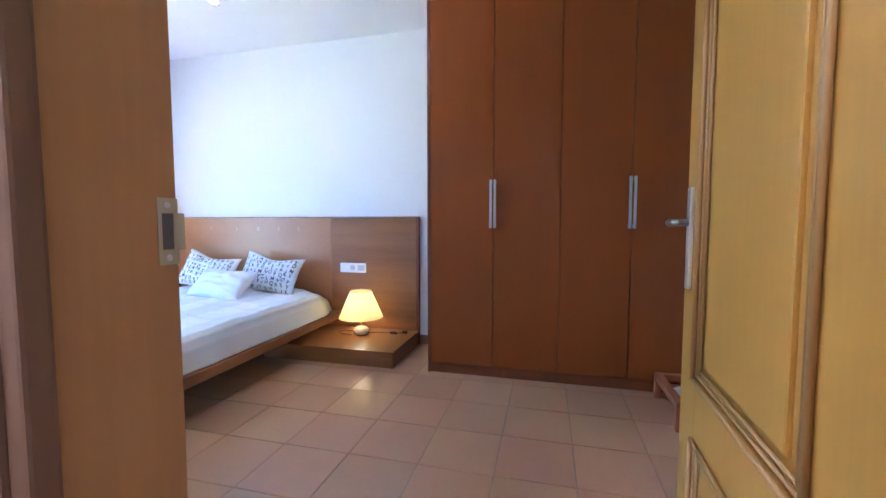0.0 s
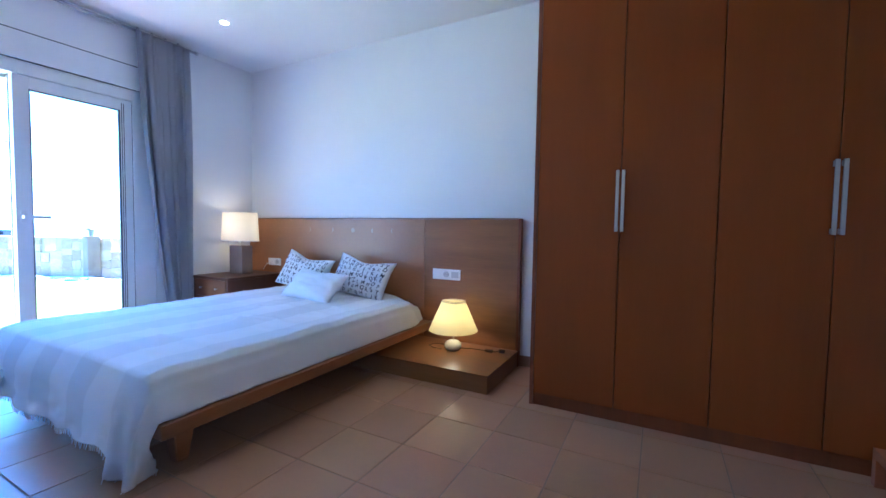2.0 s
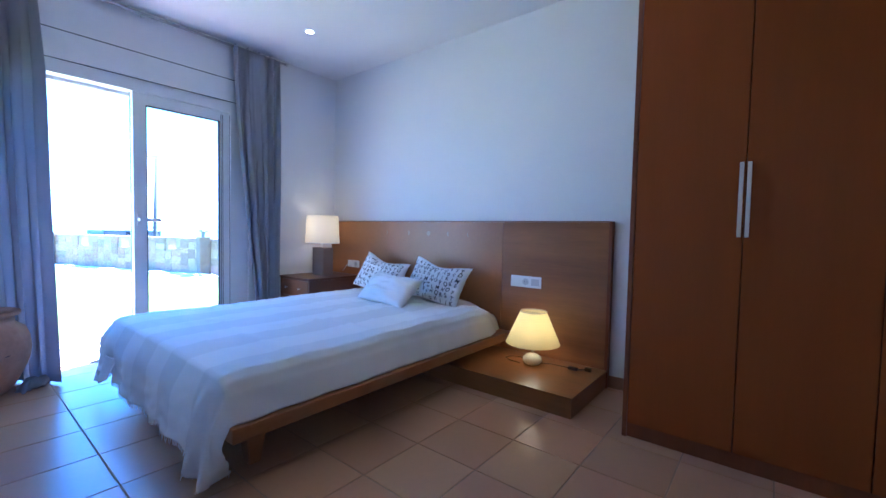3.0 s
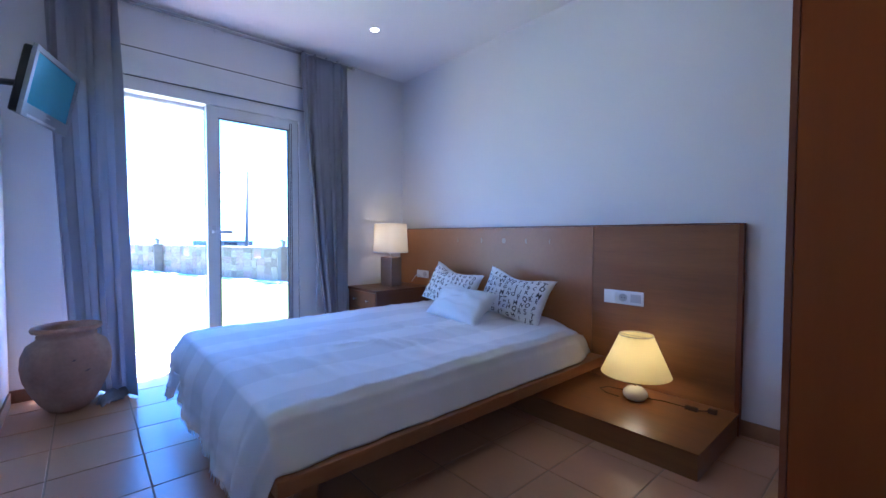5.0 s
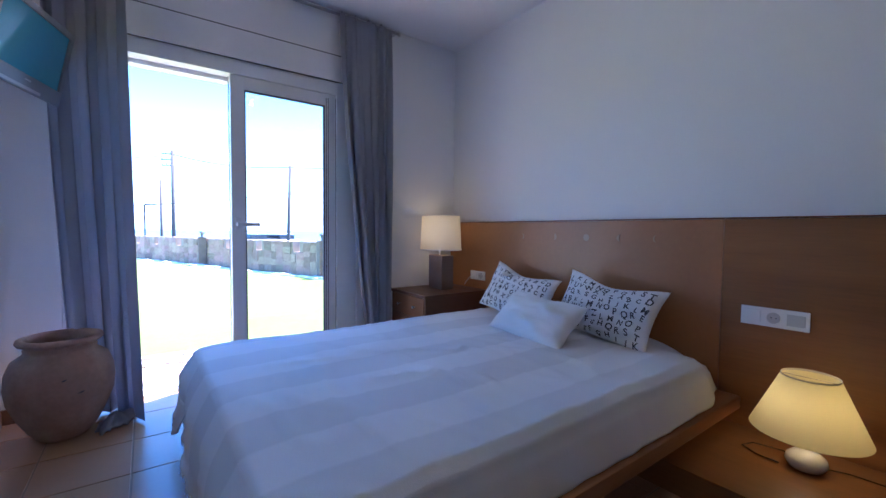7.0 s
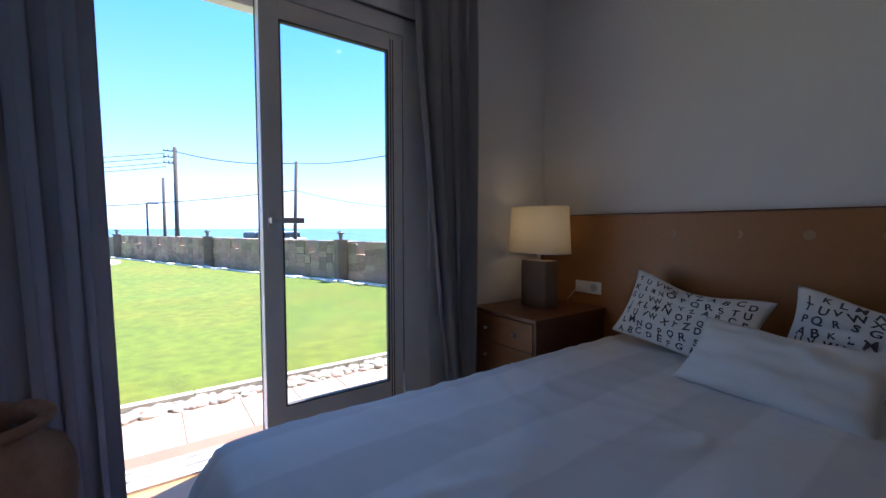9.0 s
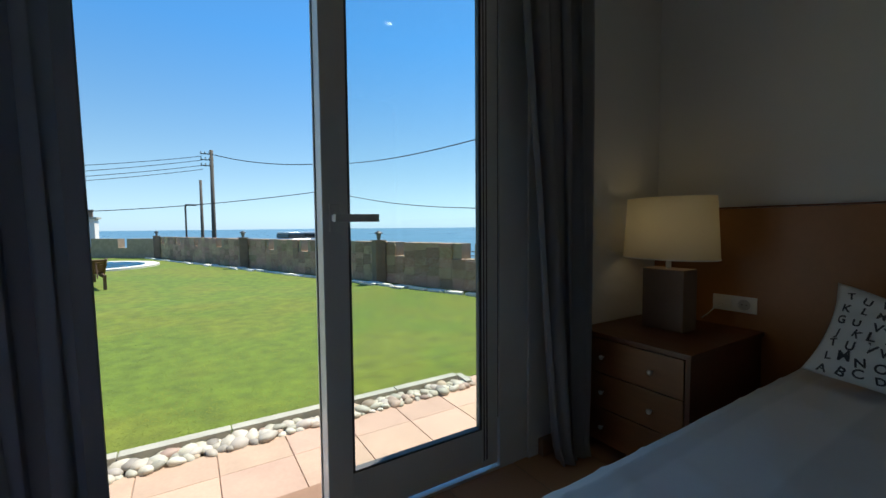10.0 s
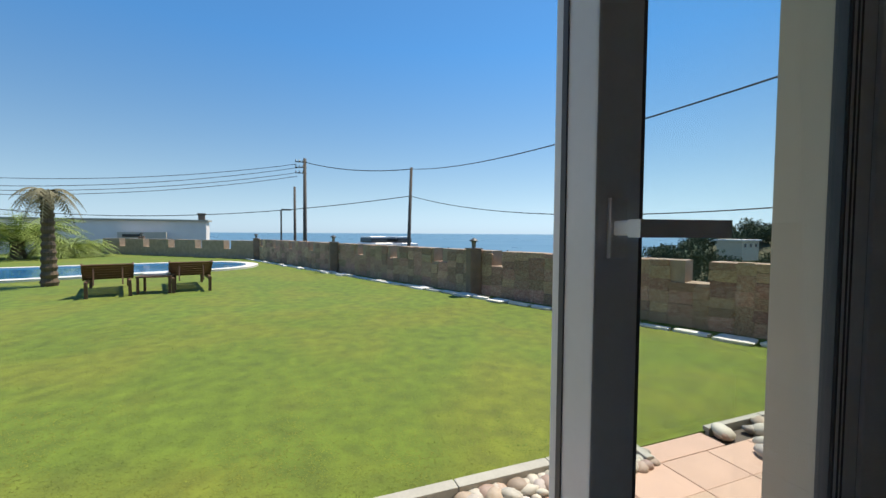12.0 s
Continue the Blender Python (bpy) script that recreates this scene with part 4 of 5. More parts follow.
curtain("curtain", 1.335, 1.694, "grey blue fabric curtain drawn aside behind the clay urn", 0.04, 2.0, 4, x=-4.61, curl=0.22, puddle=False, gather=0.10)
rod = thing("curtain_rod", (-4.69, 2.3, 2.675), "thin white curtain rod under the ceiling over the window", "curtain rod")
part("pole", tube([(-4.69, 1.16, 2.675), (-4.69, 3.49, 2.675)], 0.011, 12), RODGREY, rod, smooth=True)
part("rear_track", box(-4.735, -4.722, 1.16, 3.47, 2.695, 2.712, 0.002), WPLASTIC, rod)
for y in (1.25, 2.3, 3.46):
    part("bracket", box(WX, -4.685, y - 0.008, y + 0.008, 2.668, 2.69, 0.002), WPLASTIC, rod)
part("finial", lathe([(0, -0.016), (0.014, -0.012), (0.014, 0.012), (0, 0.016)], (-4.69, 3.495, 2.675), 14), STEEL, rod, smooth=True)
heap = lathe([(0.0, 0.0), (0.09, 0.0), (0.13, 0.006), (0.125, 0.018), (0.09, 0.034), (0.05, 0.046), (0.02, 0.050), (0, 0.050)], seg=48, squash=0.5)
for v in heap.verts:
    w = noise.noise(v.co * 22 + Vector((3, 0, 0)))
    v.co.x *= 1 + 0.35 * w
    v.co.y *= 1 + 0.5 * noise.noise(v.co * 16)
    if v.co.z > 0.003:
        v.co.z = max(0.002, v.co.z * (1 + 0.8 * w) + 0.012 * math.sin(v.co.x * 160))
whole("fallen_cloth", turned(heap, Matrix.Translation((-4.45, 1.62, 0)) @ Matrix.Rotation(radians(-30), 4, "Z")), CURTAIN, "bunched end of grey cloth on the floor beside the urn", "cloth", smooth=True)

# ---------------------------------------------------------------- urn
urn = thing("clay_urn", (-4.42, 1.38, 0), "large weathered terracotta urn standing in the corner by the curtain", "urn")
ub = lathe([(0, 0.0), (0.085, 0.0), (0.10, 0.01), (0.135, 0.06), (0.172, 0.14), (0.202, 0.225), (0.211, 0.30), (0.206, 0.37), (0.184, 0.435), (0.135, 0.475), (0.140, 0.492), (0.134, 0.505), (0.140, 0.515),
            (0.160, 0.522), (0.166, 0.535), (0.162, 0.550), (0.148, 0.554), (0.130, 0.548), (0.122, 0.530), (0.125, 0.495), (0.165, 0.44), (0.188, 0.37), (0.193, 0.30), (0.184, 0.22), (0.12, 0.06), (0, 0.03)], (-4.44, 1.412, 0), 64)
for v in ub.verts:
    v.co.z *= 0.92
    r = noise.noise(v.co * 6) * 0.006
    v.co.x += r
    v.co.y += r * 0.7
part("vessel", ub, TERRA, urn, smooth=True)
for a, z, w in ((-0.25, 0.26, 0.05), (0.15, 0.19, 0.035), (-0.55, 0.33, 0.03)):
    ca, r = a + 0.7, 0.207 if z > 0.22 else 0.192
    dark = tube([(-4.44 + r * math.cos(ca + s_ * w * 3), 1.412 + r * math.sin(ca + s_ * w * 3), z + 0.008 * s_) for s_ in (-0.5, 0, 0.5)], 0.004, 6, radii=[0.001, 0.004, 0.001])
    part("crack", dark, GASKET, urn, "dark chipped crack")

# ---------------------------------------------------------------- television
TM = Matrix.Translation((-4.195, 1.378, 1.822)) @ Matrix.Rotation(radians(163), 4, "Z") @ Matrix.Rotation(radians(12), 4, "X")
# its own frame: width along x, picture side towards -y, up along z
tv = thing("television", (-4.195, 1.378, 1.822), "small flat television with silver bezel fixed high on the white wall", "television")
part("housing", turned(box(-0.245, 0.245, 0.008, 0.05, -0.17, 0.17, 0.018, seg=3, bm=box(-0.15, 0.15, 0.045, 0.085, -0.13, 0.11, 0.02, seg=3)), TM), TVBODY, tv)
bz = box(-0.26, 0.26, -0.012, 0.008, 0.152, 0.180, 0.005)
box(-0.26, 0.26, -0.012, 0.008, -0.182, -0.112, 0.006, bz)
box(-0.26, -0.232, -0.012, 0.008, -0.112, 0.152, 0.003, bz)
box(0.232, 0.26, -0.012, 0.008, -0.112, 0.152, 0.003, bz)
part("bezel", turned(bz, TM), TVSILVER, tv, "silver grey bezel")
part("screen", turned(box(-0.232, 0.232, -0.004, 0.006, -0.112, 0.152), TM), TVSCREEN, tv, "glossy screen with a blue reflection painted as its colour")
part("badge", turned(box(-0.02, 0.02, -0.0135, -0.012, -0.138, -0.131), TM), STEEL, tv)
# thin steel strip added as the silver highlight along the lower bezel
part("speaker_strip", turned(box(-0.21, 0.10, -0.0135, -0.012, -0.176, -0.163, 0.002), TM), STEEL, tv, "bright steel strip for the highlight on the lower bezel")
arm = box(-4.56, -4.50, Y0, Y0 + 0.014, 1.79, 2.06, 0.003)
tube([(-4.53, Y0 + 0.01, 1.93), (-4.38, 1.24, 1.90), (-4.24, 1.31, 1.85)], 0.018, 10, arm)
part("wall_arm", arm, TVBODY, tv)

# ---------------------------------------------------------------- low tray table with cloth
TX0, TX1, TY0, TY1 = 0.095, 0.455, 2.97, 3.43
tray = thing("tray_table", (0.27, 3.2, 0), "low reddish wooden tray table standing in front of the wardrobe", "tray table")
fr_ = box(TX0, TX0 + 0.045, TY0, TY1, 0.115, 0.155, 0.004)
box(TX1 - 0.045, TX1, TY0, TY1, 0.115, 0.155, 0.004, fr_)
box(TX0 + 0.045, TX1 - 0.045, TY0, TY0 + 0.045, 0.115, 0.155, 0.004, fr_)
box(TX0 + 0.045, TX1 - 0.045, TY1 - 0.045, TY1, 0.115, 0.155, 0.004, fr_)
part("frame", fr_, TRAYWOOD, tray)
part("tray_bottom", box(TX0 + 0.04, TX1 - 0.04, TY0 + 0.04, TY1 - 0.04, 0.09, 0.1), TRAYWOOD, tray)
for x in (TX0, TX1 - 0.035):
    for y in (TY0, TY1 - 0.035):
        part("leg", box(x, x + 0.035, y, y + 0.035, 0, 0.116, 0.003), TRAYWOOD, tray)
ck = thing("folded_cloth", (0.29, 3.2, 0.1), "white and black folded cloth lying in the wooden tray", "cloth")
CK = Matrix.Translation((0.285, 3.19, 0.101)) @ Matrix.Rotation(radians(24), 4, "Z")


def crumple(u, v, w, h, lift, seed):
    """A loosely folded piece of cloth lying flat: rounded rim, uneven top."""
    a_, b_ = 2 * u - 1, 2 * v - 1
    rim = max(0.0, 1 - max(abs(a_), abs(b_)) ** 5)
    z_ = lift * rim ** 0.5 * (0.7 + 0.5 * abs(noise.noise(Vector((a_ * 2.6 + seed, b_ * 2.6, seed)))) + 0.3 * noise.noise(Vector((a_ * 6, b_ * 6, seed))))
    return CK @ Vector((a_ * w / 2 * (1 + 0.06 * noise.noise(Vector((b_ * 2, seed, 0)))), b_ * h / 2 * (1 + 0.08 * noise.noise(Vector((a_ * 2, seed, 4)))), max(0.001, z_)))


part("white_fold", grid_mesh(lambda u, v: crumple(u, v, 0.17, 0.25, 0.055, 2.3), 28, 36), CUSHION, ck, smooth=True)
for u0, u1, v0, v1, seed in ((0.12, 0.30, 0.20, 0.85, 1), (0.50, 0.80, 0.38, 0.50, 2), (0.40, 0.92, 0.80, 0.87, 3)):
    part("black_stripe", grid_mesh(lambda u, v: crumple(u0 + (u1 - u0) * (u * (1 - 0.5 * v)), v0 + (v1 - v0) * v, 0.17, 0.25, 0.055, 2.3) + Vector((0, 0, 0.0025)), 8, 16), INK, ck, "black printed stripe", smooth=True)

# ---------------------------------------------------------------- downlights
def downlight(x, y, label):
    t = thing("downlight", (x, y, H), label, "ceiling light", "ceiling downlights")
    part("ring", lathe([(0.030, 0), (0.042, 0), (0.042, -0.004), (0.030, -0.006), (0.030, 0)], (x, y, H), 28), WPLASTIC, t, smooth=True)
    part("lens", lathe([(0, -0.002), (0.029, -0.002)], (x, y, H), 24), LED, t, "lit lens")


downlight(-3.965, 3.29, "small round lit downlight in the white ceiling")
downlight(-2.1, 2.9, "small round lit downlight in the white ceiling")
downlight(-2.99, 3.32, "small round lit downlight in the white ceiling")
point_lamp("downlight_glow", (-2.1, 2.9, 2.66), 0.3, (1.0, 0.93, 0.85), 0.03)
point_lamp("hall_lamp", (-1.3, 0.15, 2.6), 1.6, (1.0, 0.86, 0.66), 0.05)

# ---------------------------------------------------------------- garden and distance
GZ = -0.10
FP, FD = Vector((-7.13, 6.89)), Vector((-0.9345, -0.3560))
FN = Vector((-0.3560, 0.9345))          # away from the garden


def fence_point(s, off=0.0):
    return FP + FD * s + FN * off


C2 = fence_point(16.9)
turn2 = Vector((-30.5, -7.5))
E2 = Vector((-30.5, -24.0))
outline = [(-5.94, -14.0), (-5.94, 7.6)] + [tuple(fence_point(s)) for s in (-0.8, 8, 16.9)] + [tuple(turn2), tuple(E2), (-20, -26.0)]
lawn = prism(outline, GZ - 0.05, GZ)
structure("ground_lawn", lawn, LAWN, "sunlit mown lawn with yellowish patches")


def land(x, y):
    """Height of the hillside: level round the garden, falling to the sea, rising to a hill in the north."""
    d = (Vector((x, y)) - FP).dot(FN)
    d = max(d, -x - 31.5)
    z = -0.28
    if d > 1.5:
        z -= (d - 1.5) * 0.16
    hx, hy = x + 103, y - 168
    z += 28 * math.exp(-(hx / 38) ** 2 - (hy / 50) ** 2)
    z += 0.8 * noise.noise(Vector((x * 0.05, y * 0.05, 0))) * min(1, max(0, d - 2) / 10)
    return max(z, -17.5)


structure("ground", grid_mesh(lambda u, v: (40 - 330 * u ** 1.0, -220 + 560 * v, land(40 - 330 * u, -220 + 560 * v)), 110, 180), SCRUB, "dry scrubby hillside falling to the sea")
structure("sea", box(-4700, -60, -3500, 4500, -15.3, -15.0), SEA, "calm hazy blue sea reaching the horizon")

structure("pebble_strip", box(-5.90, -5.765, -6.0, 3.60, GZ - 0.05, GZ - 0.02, bm=box(-5.90, -5.5, 4.12, 7.0, GZ - 0.05, GZ - 0.02)), PEBBLE_BED, "dark soil under river pebbles")
y = 3.53
kerbs = []
while y > -5:
    kerbs.append((y - 0.495, y))
    y -= 0.5
kerb_row = thing("lawn_kerb", (-5.93, 0, GZ), "grey concrete lawn edging between grass and pebbles", "kerb")
for y0, y1 in kerbs:
    part("kerb_stone", box(-5.965, -5.90, y0, y1, GZ - 0.08, -0.052, 0.006), CONCRETE, kerb_row)
own = box(0, 0.17, -0.045, 0, GZ - 0.08, -0.066, 0.006)
part("kerb_stone", turned(own, Matrix.Translation((-5.965, 3.60, 0)) @ Matrix.Rotation(radians(-6), 4, "Z")), CONCRETE, kerb_row)
for y0 in (4.16, 4.66, 5.16, 5.66, 6.16):
    part("kerb_stone", box(-5.955, -5.915, y0, y0 + 0.495, GZ - 0.08, -0.075, 0.006), CONCRETE, kerb_row)
structure("terrace", box(-5.77, EX - 0.012, -6.0, 8, GZ - 0.09, GZ - 0.008, bm=box(-5.93, -5.77, 3.60, 4.12, GZ - 0.09, GZ - 0.008)), PAVE_JOINT, "bed under the terrace pavers")

ext = thing("concrete_block", (-5.13, 3.28, GZ), "small pale concrete block standing at the corner of the window reveal", "block")
part("block", box(-5.20, -5.075, 3.225, 3.36, GZ, 0.06, 0.006), RENDER_EXT, ext)

# pool
def capsule(grow):
    a, b_, ra, rb = Vector((-19.45, -0.95)), Vector((-17.2, -7.6)), 2.0 + grow, 2.5 + grow
    d = (b_ - a).normalized()
    n_ = Vector((-d.y, d.x))
    pts = []
    for i in range(21):
        t_ = math.pi / 2 + math.pi * i / 20
        pts.append(a + ra * (d * math.cos(t_) + n_ * math.sin(t_)))
    for i in range(21):
        t_ = -math.pi / 2 + math.pi * i / 20
        pts.append(b_ + rb * (d * math.cos(t_) + n_ * math.sin(t_)))
    return [tuple(p) for p in pts]


pool = thing("swimming_pool", (-18.4, -4.0, GZ), "blue swimming pool with a pale stone rim in the lawn", "swimming pool")
outer, inner = capsule(0.0), capsule(-0.38)
rm = bmesh.new()
for z, flip in ((-0.045, False), (GZ - 0.03, True)):
    a = [rm.verts.new((*p, z)) for p in outer]
    b_ = [rm.verts.new((*p, z)) for p in inner]
    for i in range(len(a)):
        j = (i + 1) % len(a)
        f = (a[i], a[j], b_[j], b_[i])
        rm.faces.new(f[::-1] if flip else f)
    if not flip:
        ta, tb = a, b_
for i in range(len(ta)):
    j = (i + 1) % len(ta)
    rm.faces.new((ta[j], ta[i], a[i], a[j]))
    rm.faces.new((tb[i], tb[j], b_[j], b_[i]))
part("coping", rm, POOLRIM, pool, "pale stone coping")
part("water", prism(inner, GZ - 0.02, -0.075), WATER, pool, "clear blue water")


def lounger(m):
    t = thing("sun_lounger", m.translation, "dark wooden sun lounger with raised back standing on the lawn", "sun lounger", "sun loungers by the pool", local=True)
    t.matrix_basis = m
    for s_ in (-1, 1):
        part("side_rail", box(-1.2, 0.65, s_ * 0.30 - 0.02, s_ * 0.30 + 0.02, 0.22, 0.29, 0.004), LOUNGE, t)
        for x in (-1.1, 0.55):
            part("leg", box(x - 0.025, x + 0.025, s_ * 0.30 - 0.025, s_ * 0.30 + 0.025, 0, 0.22, 0.004), LOUNGE, t)
    for i in range(14):
        x = -1.18 + i * 0.088
        part("slat", box(x, x + 0.07, -0.28, 0.28, 0.275, 0.292, 0.002), LOUNGE, t)
    B = Matrix.Translation((0.05, 0, 0.28)) @ Matrix.Rotation(radians(-36), 4, "Y")
    for i in range(6):
        x = 0.0 + i * 0.082
        part("back_slat", turned(box(x, x + 0.072, -0.34, 0.34, 0, 0.02, 0.003), B), LOUNGE, t)
    for s_ in (-1, 1):
        part("back_frame", turned(box(0, 0.51, s_ * 0.35 - 0.015, s_ * 0.35 + 0.015, -0.02, 0.025, 0.003), B), LOUNGE, t)
        part("prop", turned(box(-0.015, 0.015, s_ * 0.2 - 0.01, s_ * 0.2 + 0.01, 0, 0.30, 0.002), Matrix.Translation((0.52, 0, 0.22)) @ Matrix.Rotation(radians(-20), 4, "Y")), LOUNGE, t)
    return t


l1 = lounger(Matrix.Translation((-13.55, -1.18, GZ)) @ Matrix.Rotation(radians(17), 4, "Z"))
copy_thing(l1, Matrix.Translation((-13.85, 0.06, GZ)) @ Matrix.Rotation(radians(14), 4, "Z"))
gt = thing("garden_table", (-13.5, -0.42, GZ), "small low dark wooden table between the two sun loungers", "garden table")
for i in range(6):
    part("slat", box(-13.75 + i * 0.083, -13.68 + i * 0.083, -0.70, -0.14, GZ + 0.30, GZ + 0.325, 0.003), LOUNGE, gt)
for x in (-13.72, -13.30):
    for y in (-0.67, -0.17):
        part("leg", box(x - 0.02, x + 0.02, y - 0.02, y + 0.02, GZ, GZ + 0.30, 0.003), LOUNGE, gt)
tb_ = whole("folded_towel", box(-13.65, -13.4, -0.62, -0.22, GZ + 0.326, GZ + 0.37, 0.015, seg=3), EDGE_STONE, "pale folded towel lying on the garden table", "towel", smooth=True)


def frond(root, heading, length, rise, droop, width, bm):
    """A palm leaf: a bent midrib with narrow leaflets on both sides."""
    pts = []
    for i in range(9):
        f = i / 8
        out = length * f * (1 - 0.15 * f)
        pts.append(root + Vector((math.cos(heading) * out, math.sin(heading) * out, rise * f - droop * f * f)))
    tube(pts, 0.012, 4, bm, radii=[0.016 - 0.0015 * i for i in range(9)], caps=False)
    side = Vector((-math.sin(heading), math.cos(heading), 0))
    for i in range(1, 9):
        for h_ in (0, 0.5):
            f = min(1, (i + h_ - 0.5) / 8)
            k_ = min(7, int(f * 8))
            p = pts[k_].lerp(pts[k_ + 1], f * 8 - k_)
            d = (pts[k_ + 1] - pts[k_]).normalized()
            w = width * math.sin(math.pi * min(0.97, f * 0.9 + 0.1)) * random.uniform(0.75, 1.1)
            for s_ in (-1, 1):
                tip = p + side * s_ * w + d * w * 0.7 - Vector((0, 0, w * random.uniform(0.15, 0.6)))
                a = bm.verts.new(p + d * 0.018)
                b_ = bm.verts.new(p - d * 0.018)
                bm.faces.new((a, b_, bm.verts.new(tip)))
    return bm


def palm(name, at, height, n_, length, rise, droop, mat, label, trunk_r=0.17, width=0.3):
    t = thing(name, at, label, "palm tree")
    at = Vector(at)
    tr_bm = bmesh.new()
    prof = []
    for i in range(26):
        z = height * i / 25
        r = trunk_r * (1.25 - 0.35 * min(1, z / height * 2)) + (0.018 if i % 2 else -0.008)
        prof.append((r, z))
    prof += [(0, height + 0.02)]
    lathe(prof, at, 14, bm=tr_bm)
    for v in tr_bm.verts:
        v.co += Vector((1, 0.5, 0)) * 0.02 * noise.noise(v.co * 8)
    part("trunk", tr_bm, BARK, t)
    cr = bmesh.new()
    for i in range(n_):
        h_ = 2 * math.pi * (i * 0.618)
        frond(at + Vector((0, 0, height)), h_, length * random.uniform(0.8, 1.1), rise * random.uniform(0.3, 1.2), droop * random.uniform(0.7, 1.3), width, cr)
    part("crown", cr, mat, t)
    return t


palm("palm_tree", (-15.2, -2.72, GZ), 1.95, 17, 0.66, 0.42, 0.7, DRYLEAF, "short thick palm with drooping dry fronds beside the pool", 0.115, 0.24)
palm("palm_bush", (-25.6, -8.0, GZ), 0.7, 120, 2.6, 2.4, 1.9, PALMLEAF, "broad bright green palm bush in front of the white house", 0.25, 0.5)
palm("palm_bush", (-26.6, -6.7, GZ), 0.3, 90, 1.9, 1.3, 1.3, PALMLEAF, "low yellow green palm bush beside the stone wall", 0.2, 0.45)

# fence: pillars with lanterns
def lantern_post(s, p=None):
    p = fence_point(s, -0.12) if p is None else p
    t = thing("lantern_post", (p.x, p.y, GZ), "brown square garden post with a small lantern on the stone wall", "garden lamp", "lantern posts along the wall", local=True)
    part("post", box(-0.11, 0.11, -0.11, 0.11, 0, 0.86, 0.012), POST, t)
    part("cap", box(-0.13, 0.13, -0.13, 0.13, 0.861, 0.885, 0.006), POST, t)
    part("lantern_glass", lathe([(0.035, 0), (0.05, 0.14)], (0, 0, 0.886), 12), GLASSY, t)
    part("lantern_roof", lathe([(0.085, 0.125), (0.088, 0.14), (0.02, 0.185), (0, 0.19)], (0, 0, 0.886), 12), LANTERN, t)
    return t


post = lantern_post(4.46)
for s in (10.05, 16.75):
    p = fence_point(s, -0.12)
    copy_thing(post, Matrix.Translation((p.x, p.y, GZ)))
for p in ((-28.3, -4.6), (-29.6, -9.9)):
    copy_thing(post, Matrix.Translation((*p, GZ)))

# iron rails seen in the gaps of the wall
for s_ in (2.33, 3.97, 5.60):
    p = fence_point(s_, 0.34)
    ir = thing("iron_rail", (p.x, p.y, 0.4), "black iron rail closing a gap of the stone wall", "railing", "iron rails in the wall")
    for off in (-0.07, 0.05):
        q = fence_point(s_ + off, 0.34)
        part("upright", tube([(q.x, q.y, -0.6), (q.x, q.y, 0.70 + off)], 0.012, 6), POST, ir)
    for z in (0.50, 0.58):
        a_, b_ = fence_point(s_ - 0.15, 0.34), fence_point(s_ + 0.15, 0.34)
        part("rail", tube([(a_.x, a_.y, z), (b_.x, b_.y, z)], 0.010, 6), POST, ir)

# far things
house = thing("white_house", (-44, -10, 0), "flat roofed white neighbouring house behind the pool", "house")
part("wall", box(-42.6, -41, -24, -3.75, -2, 1.80), WHITEWALL, house)
part("roof", box(-42.8, -40.85, -24.2, -3.6, 1.80, 1.93), CONCRETE, house)
part("garden_wall", box(-40.6, -40.4, -9.3, -6.3, -2, 0.95), RENDER_EXT, house, "beige annex wall")
part("window", box(-40.39, -40.36, -9.0, -7.9, 0.58, 0.80), CARGLASS, house)
part("chimney", box(-41.4, -41.1, -4.3, -3.85, 1.93, 2.35, bm=box(-41.45, -41.05, -4.35, -3.8, 2.35, 2.45)), POST, house)


def utility_pole(name, x, y, top, r, lean_y, label, arm=False):
    t = thing(name, (x, y, -6), label, "utility pole")
    part("pole", tube([(x, y - lean_y, -6), (x, y, top)], r, 10, radii=[r * 1.3, r * 0.8]), POLE, t, smooth=True)
    if arm:
        for i in range(3):
            z = top - 0.35 - i * 0.45
            part("crossarm", box(x - 0.04, x + 0.04, y - 0.75, y + 0.15, z, z + 0.07), POLE, t)
            for k_ in range(3):
                part("insulator", lathe([(0, 0), (0.05, 0.01), (0.06, 0.08), (0.03, 0.16), (0, 0.17)], (x, y - 0.7 + k_ * 0.28, z + 0.07), 10), CERAMIC, t)
    return t


utility_pole("utility_pole", -40, 3.6, 7.1, 0.15, 0.05, "tall dark wooden power pole with insulators beyond the wall", True)
utility_pole("telephone_pole", -30, 9.7, 5.3, 0.12, 0.35, "leaning wooden telephone pole beyond the stone wall")
utility_pole("thin_pole", -42, 2.85, 4.95, 0.12, 0.0, "thin grey pole standing behind the power pole")
sl_ = thing("street_lamp", (-38, 1.75, -6), "dark street lamp with a short arm beyond the wall", "street lamp")
part("pole", tube([(-38, 1.75, -6), (-38, 1.75, 2.7)], 0.06, 8), POLE, sl_)
part("arm", box(-38.06, -37.94, 1.75, 2.45, 2.68, 2.80, 0.01), POLE, sl_)


def wire(a, b_, sag, r, label="dark overhead cable strung between the poles"):
    a, b_ = Vector(a), Vector(b_)
    pts = [a.lerp(b_, i / 24) - Vector((0, 0, sag * 4 * (i / 24) * (1 - i / 24))) for i in range(25)]
    return whole("overhead_cable", tube(pts, r, 5), CABLE, label, "cable", "overhead cables")


wire((-40, 3.6, 6.8), (-30, 9.7, 5.2), 0.35, 0.03)
wire((-30, 9.7, 5.2), (-6.5, 9.9, 3.9), 0.55, 0.02)
wire((-50, -26, 3.6), (-30, 9.66, 3.45), 1.4, 0.025)
wire((-30, 9.66, 3.45), (-3, 15.4, 2.5), 1.2, 0.018)
